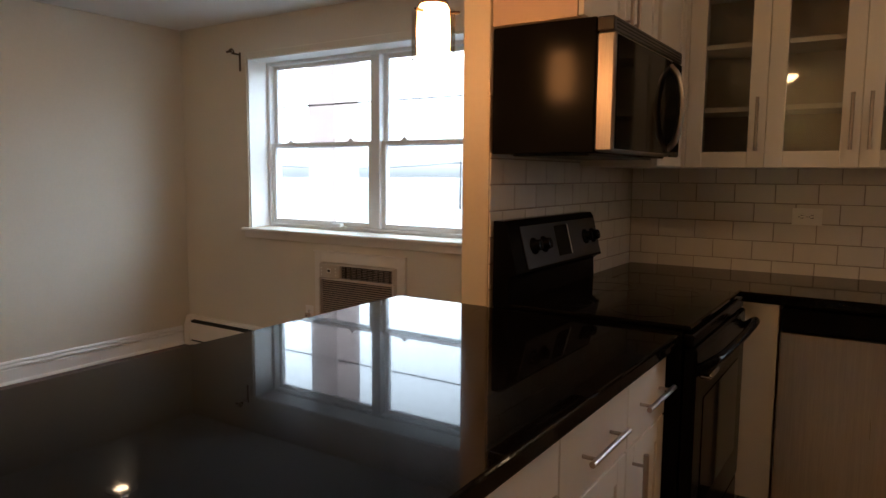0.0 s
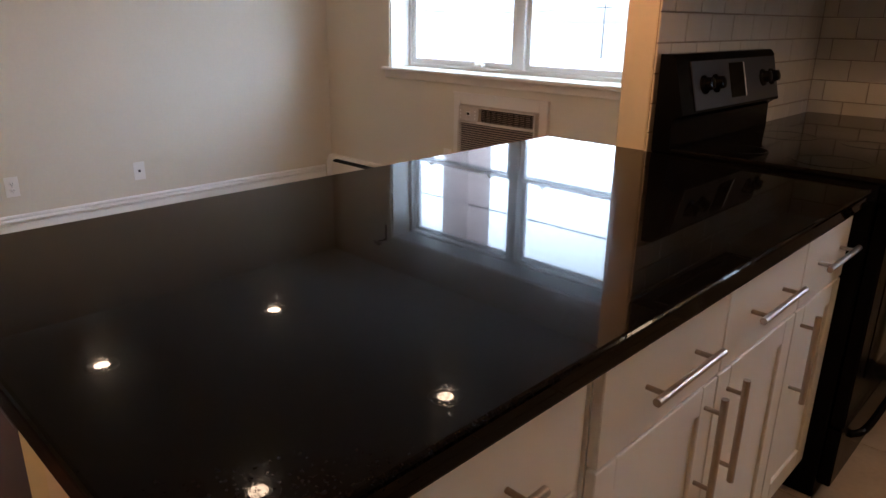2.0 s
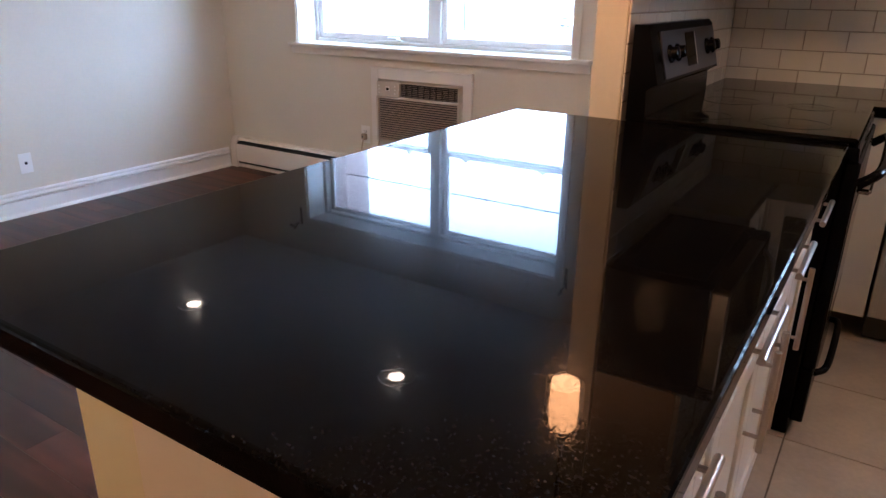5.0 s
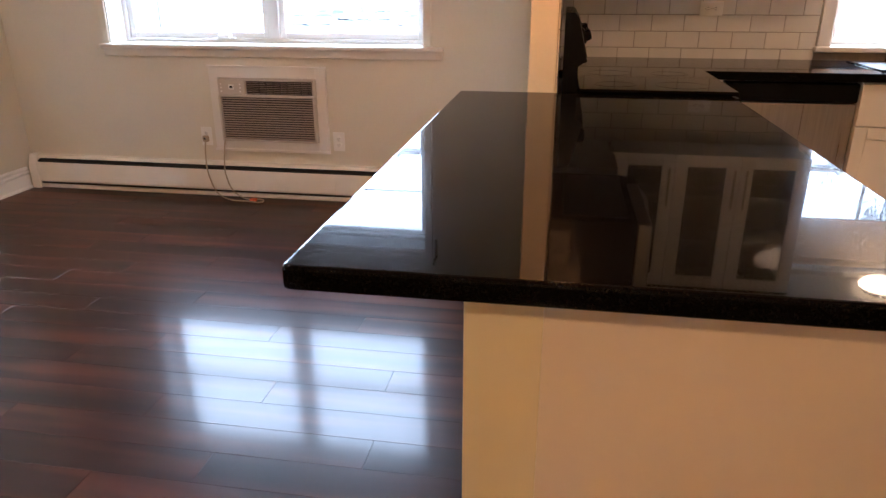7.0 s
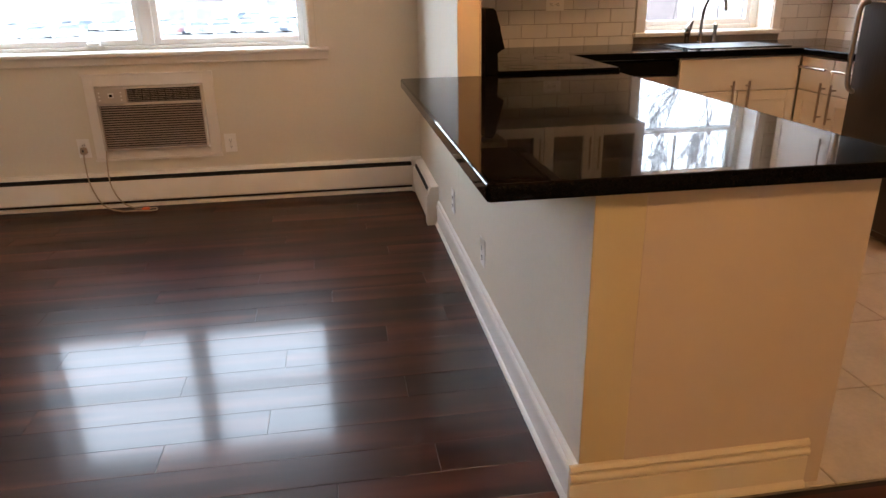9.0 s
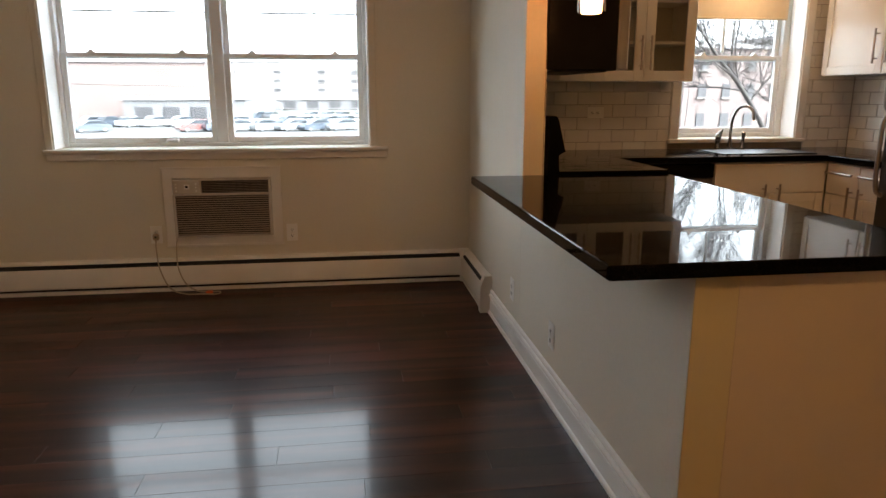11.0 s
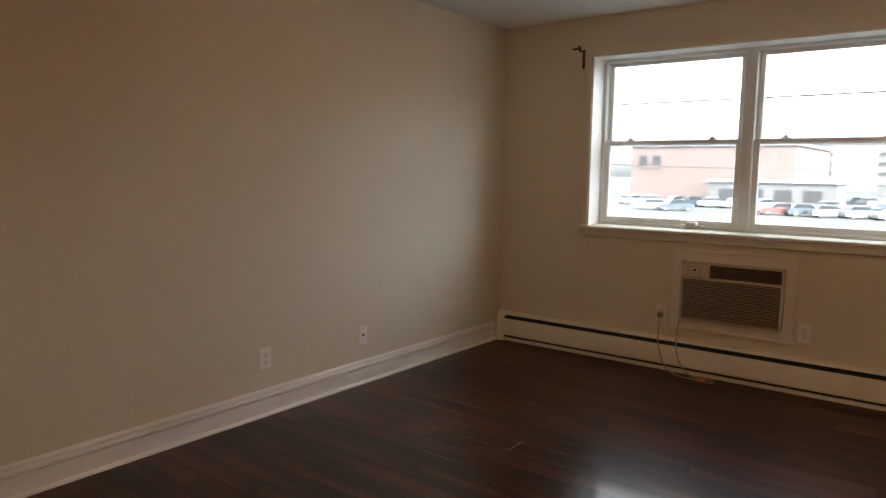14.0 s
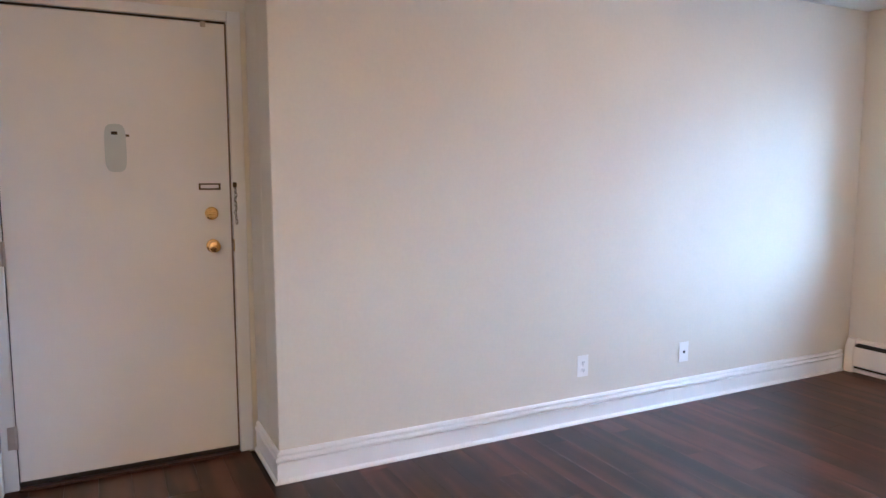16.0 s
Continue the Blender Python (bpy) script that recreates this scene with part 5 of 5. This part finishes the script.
leaning_tree((8.3, 8.0, G), [(7.9, 8.0, -1.4), (7.45, 8.0, 0.35), (6.85, 8.05, 1.35), (6.2, 8.1, 2.1), (5.5, 8.2, 3.1)],
             [(0.60, (-1, 0.1, 0.15), 2.2), (0.64, (-0.5, -0.2, 0.9), 1.9), (0.68, (-1, 0.0, 0.35), 2.0), (0.72, (0.2, 0.2, 1), 1.8), (0.77, (-1, -0.1, 0.0), 1.9),
              (0.83, (-0.4, 0.2, 1), 1.6), (0.88, (-1, 0.1, 0.3), 1.6), (0.95, (-0.3, -0.1, 1), 1.5), (0.56, (0.6, 0.1, 0.9), 1.8)], 3, "leaning bare winter tree with many fine twigs outside the kitchen window")
leaning_tree((12.6, 13.0, G), [(12.3, 13.0, -1.0), (11.9, 13.1, 1.0), (11.2, 13.0, 2.4), (10.6, 13.1, 3.8)],
             [(0.45, (-1, 0, 0.5), 2.6), (0.55, (-1, 0.1, 0.2), 2.8), (0.62, (0.5, 0.1, 0.9), 2.4), (0.72, (-1, -0.1, 0.5), 2.6), (0.85, (-0.4, 0, 1), 2.2)], 8, "bare winter tree farther from the kitchen window")
bare_tree(6.9, 9.6, 5, 2.7, "slender bare winter tree behind the leaning one", 0.014)


# ---- wall tiles ----
def piece_mesh(name, w, h, t, e, material):
    """A tile lying in the x-z plane, its face to -y, with chamfered edges."""
    v = [(0, 0, 0), (w, 0, 0), (w, 0, h), (0, 0, h), (0, -t + e, 0), (w, -t + e, 0), (w, -t + e, h), (0, -t + e, h), (e, -t, e), (w - e, -t, e), (w - e, -t, h - e), (e, -t, h - e)]
    f = [(8, 9, 10, 11)]
    for a in (0, 4):
        f += [(a + k, a + (k + 1) % 4, a + 4 + (k + 1) % 4, a + 4 + k) for k in range(4)]
    me = bpy.data.meshes.new(name)
    me.from_pydata(v, [], f)
    me.materials.append(material)
    me.update()
    return me


cache = {}


def lay(owner, turn, at, u0, u1, z0, z1, holes=(), shift=0.0):
    """Running-bond tiles on a wall from u0 to u1 and z0 to z1; at(u) gives the foot's place."""
    W, T, gap = 0.171, 0.0865, 0.0035
    row, z = 0, z0
    while z < z1 - 0.01:
        h = min(T, z1 - z) - gap
        u = u0 - shift - (W / 2 if row % 2 else 0)
        while u < u1 - 0.004:
            a, b = max(u, u0), min(u + W, u1)
            cuts = [(a, b)]
            for h0, h1, v0, v1 in holes:
                if v0 < z + h / 2 < v1:
                    cuts = [q for c in cuts for q in ((c[0], min(c[1], h0)), (max(c[0], h1), c[1])) if q[1] - q[0] > 0.008]
            for a, b in cuts:
                w = b - a - gap
                if w > 0.006:
                    key = (round(w, 4), round(h, 4))
                    if key not in cache:
                        cache[key] = piece_mesh("wall_tile", w, h, 0.007, 0.0018, WALLTILE)
                    o = new("wall_tile", cache[key])
                    o.matrix_basis = at(a, z) @ turn
                    o.parent = owner
            u += W
        z += T
        row += 1


setting("grout_north", boxes((0.1005, -0.003, 0.914, 1.448, -0.0003, 1.41), (2.493, -0.003, 0.914, XE, -0.0003, 2.157), (1.448, -0.003, 0.914, 2.493, -0.0003, 0.9545)), GROUT, "brown grout bed of the tiled wall", "tile grout")
setting("grout_divider", boxes((0.1003, DV + 0.002, 0.914, 0.103, -0.003, 1.60)), GROUT, "brown grout bed of the tiled stub wall", "tile grout")
setting("grout_east", boxes((XE - 0.003, -1.22, 0.914, XE - 0.0003, -0.003, 1.60)), GROUT, "brown grout bed of the tiled side wall", "tile grout")
north = lambda u, z: Matrix.Translation((u, -0.001, z))
lay(wall_north, Matrix(), north, 0.108, 1.447, 0.882, 1.42, (), 0.03)
lay(wall_north, Matrix(), north, 2.494, XE - 0.008, 0.882, 2.155, (), 0.05)
east_of_divider = lambda u, z: Matrix.Translation((0.101, u, z))
lay(wall_divider, Matrix.Rotation(radians(90), 4, "Z"), east_of_divider, DV + 0.003, -0.009, 0.882, 1.42)
west_of_east = lambda u, z: Matrix.Translation((XE - 0.001, -u, z))
lay(wall_east, Matrix.Rotation(radians(-90), 4, "Z"), west_of_east, 0.009, 1.22, 0.882, 1.44)

# ---- floor tiles ----
TS = 0.43
xs = [0.102] + [0.735 + TS * k for k in range(-1, 6)]
xs = sorted({x for x in xs if x < XE - 0.02} | {XE - 0.001})
ys = [y for y in (-1.05 + TS * k for k in range(-6, 4)) if -3.17 < y < -0.02]
ys = [-3.188] + ys + [-0.001]
for a, b in zip(xs, xs[1:]):
    for c, d in zip(ys, ys[1:]):
        key = ("f", round(b - a, 3), round(d - c, 3))
        if key not in cache:
            cache[key] = piece_mesh("floor_tile", b - a - 0.005, d - c - 0.005, 0.008, 0.0012, FLOORTILE)
        o = new("floor_tile", cache[key])
        o.matrix_basis = pose(a + 0.0025, c + 0.0025, -0.0075, -90)
        o.parent = floor_kitchen

# ---- floor planks ----
PW, PL = 0.1335, 1.215
r = random.Random(9)
y = 0.0 - 0.012
row = 0
while y > YS + 0.01:
    y0 = max(y - PW, YS)
    mid = (y + y0) / 2
    if mid > -3.185:
        spans = [(XW, 0.0)]
    else:
        spans = [(XW if not -5.06 < mid < -3.97 else XD, XE)] if mid > -5.06 else [(-2.6, XE)]
    start = (0.37 * row + r.uniform(-0.1, 0.1)) % PL
    for s0, s1 in spans:
        x = s0 - start
        while x < s1 - 0.01:
            a, b = max(x, s0), min(x + PL, s1)
            if b - a > 0.02:
                key = ("p", round(b - a, 3), round(y - y0, 3))
                if key not in cache:
                    cache[key] = piece_mesh("floor_plank", b - a - 0.0005, y - y0 - 0.0005, 0.009, 0.0007, LAMINATE)
                o = new("floor_plank", cache[key])
                o.matrix_basis = pose(a + 0.00025, y0 + 0.00025, -0.0088, -90)
                o.parent = floor
            x += PL
    y = y0
    row += 1
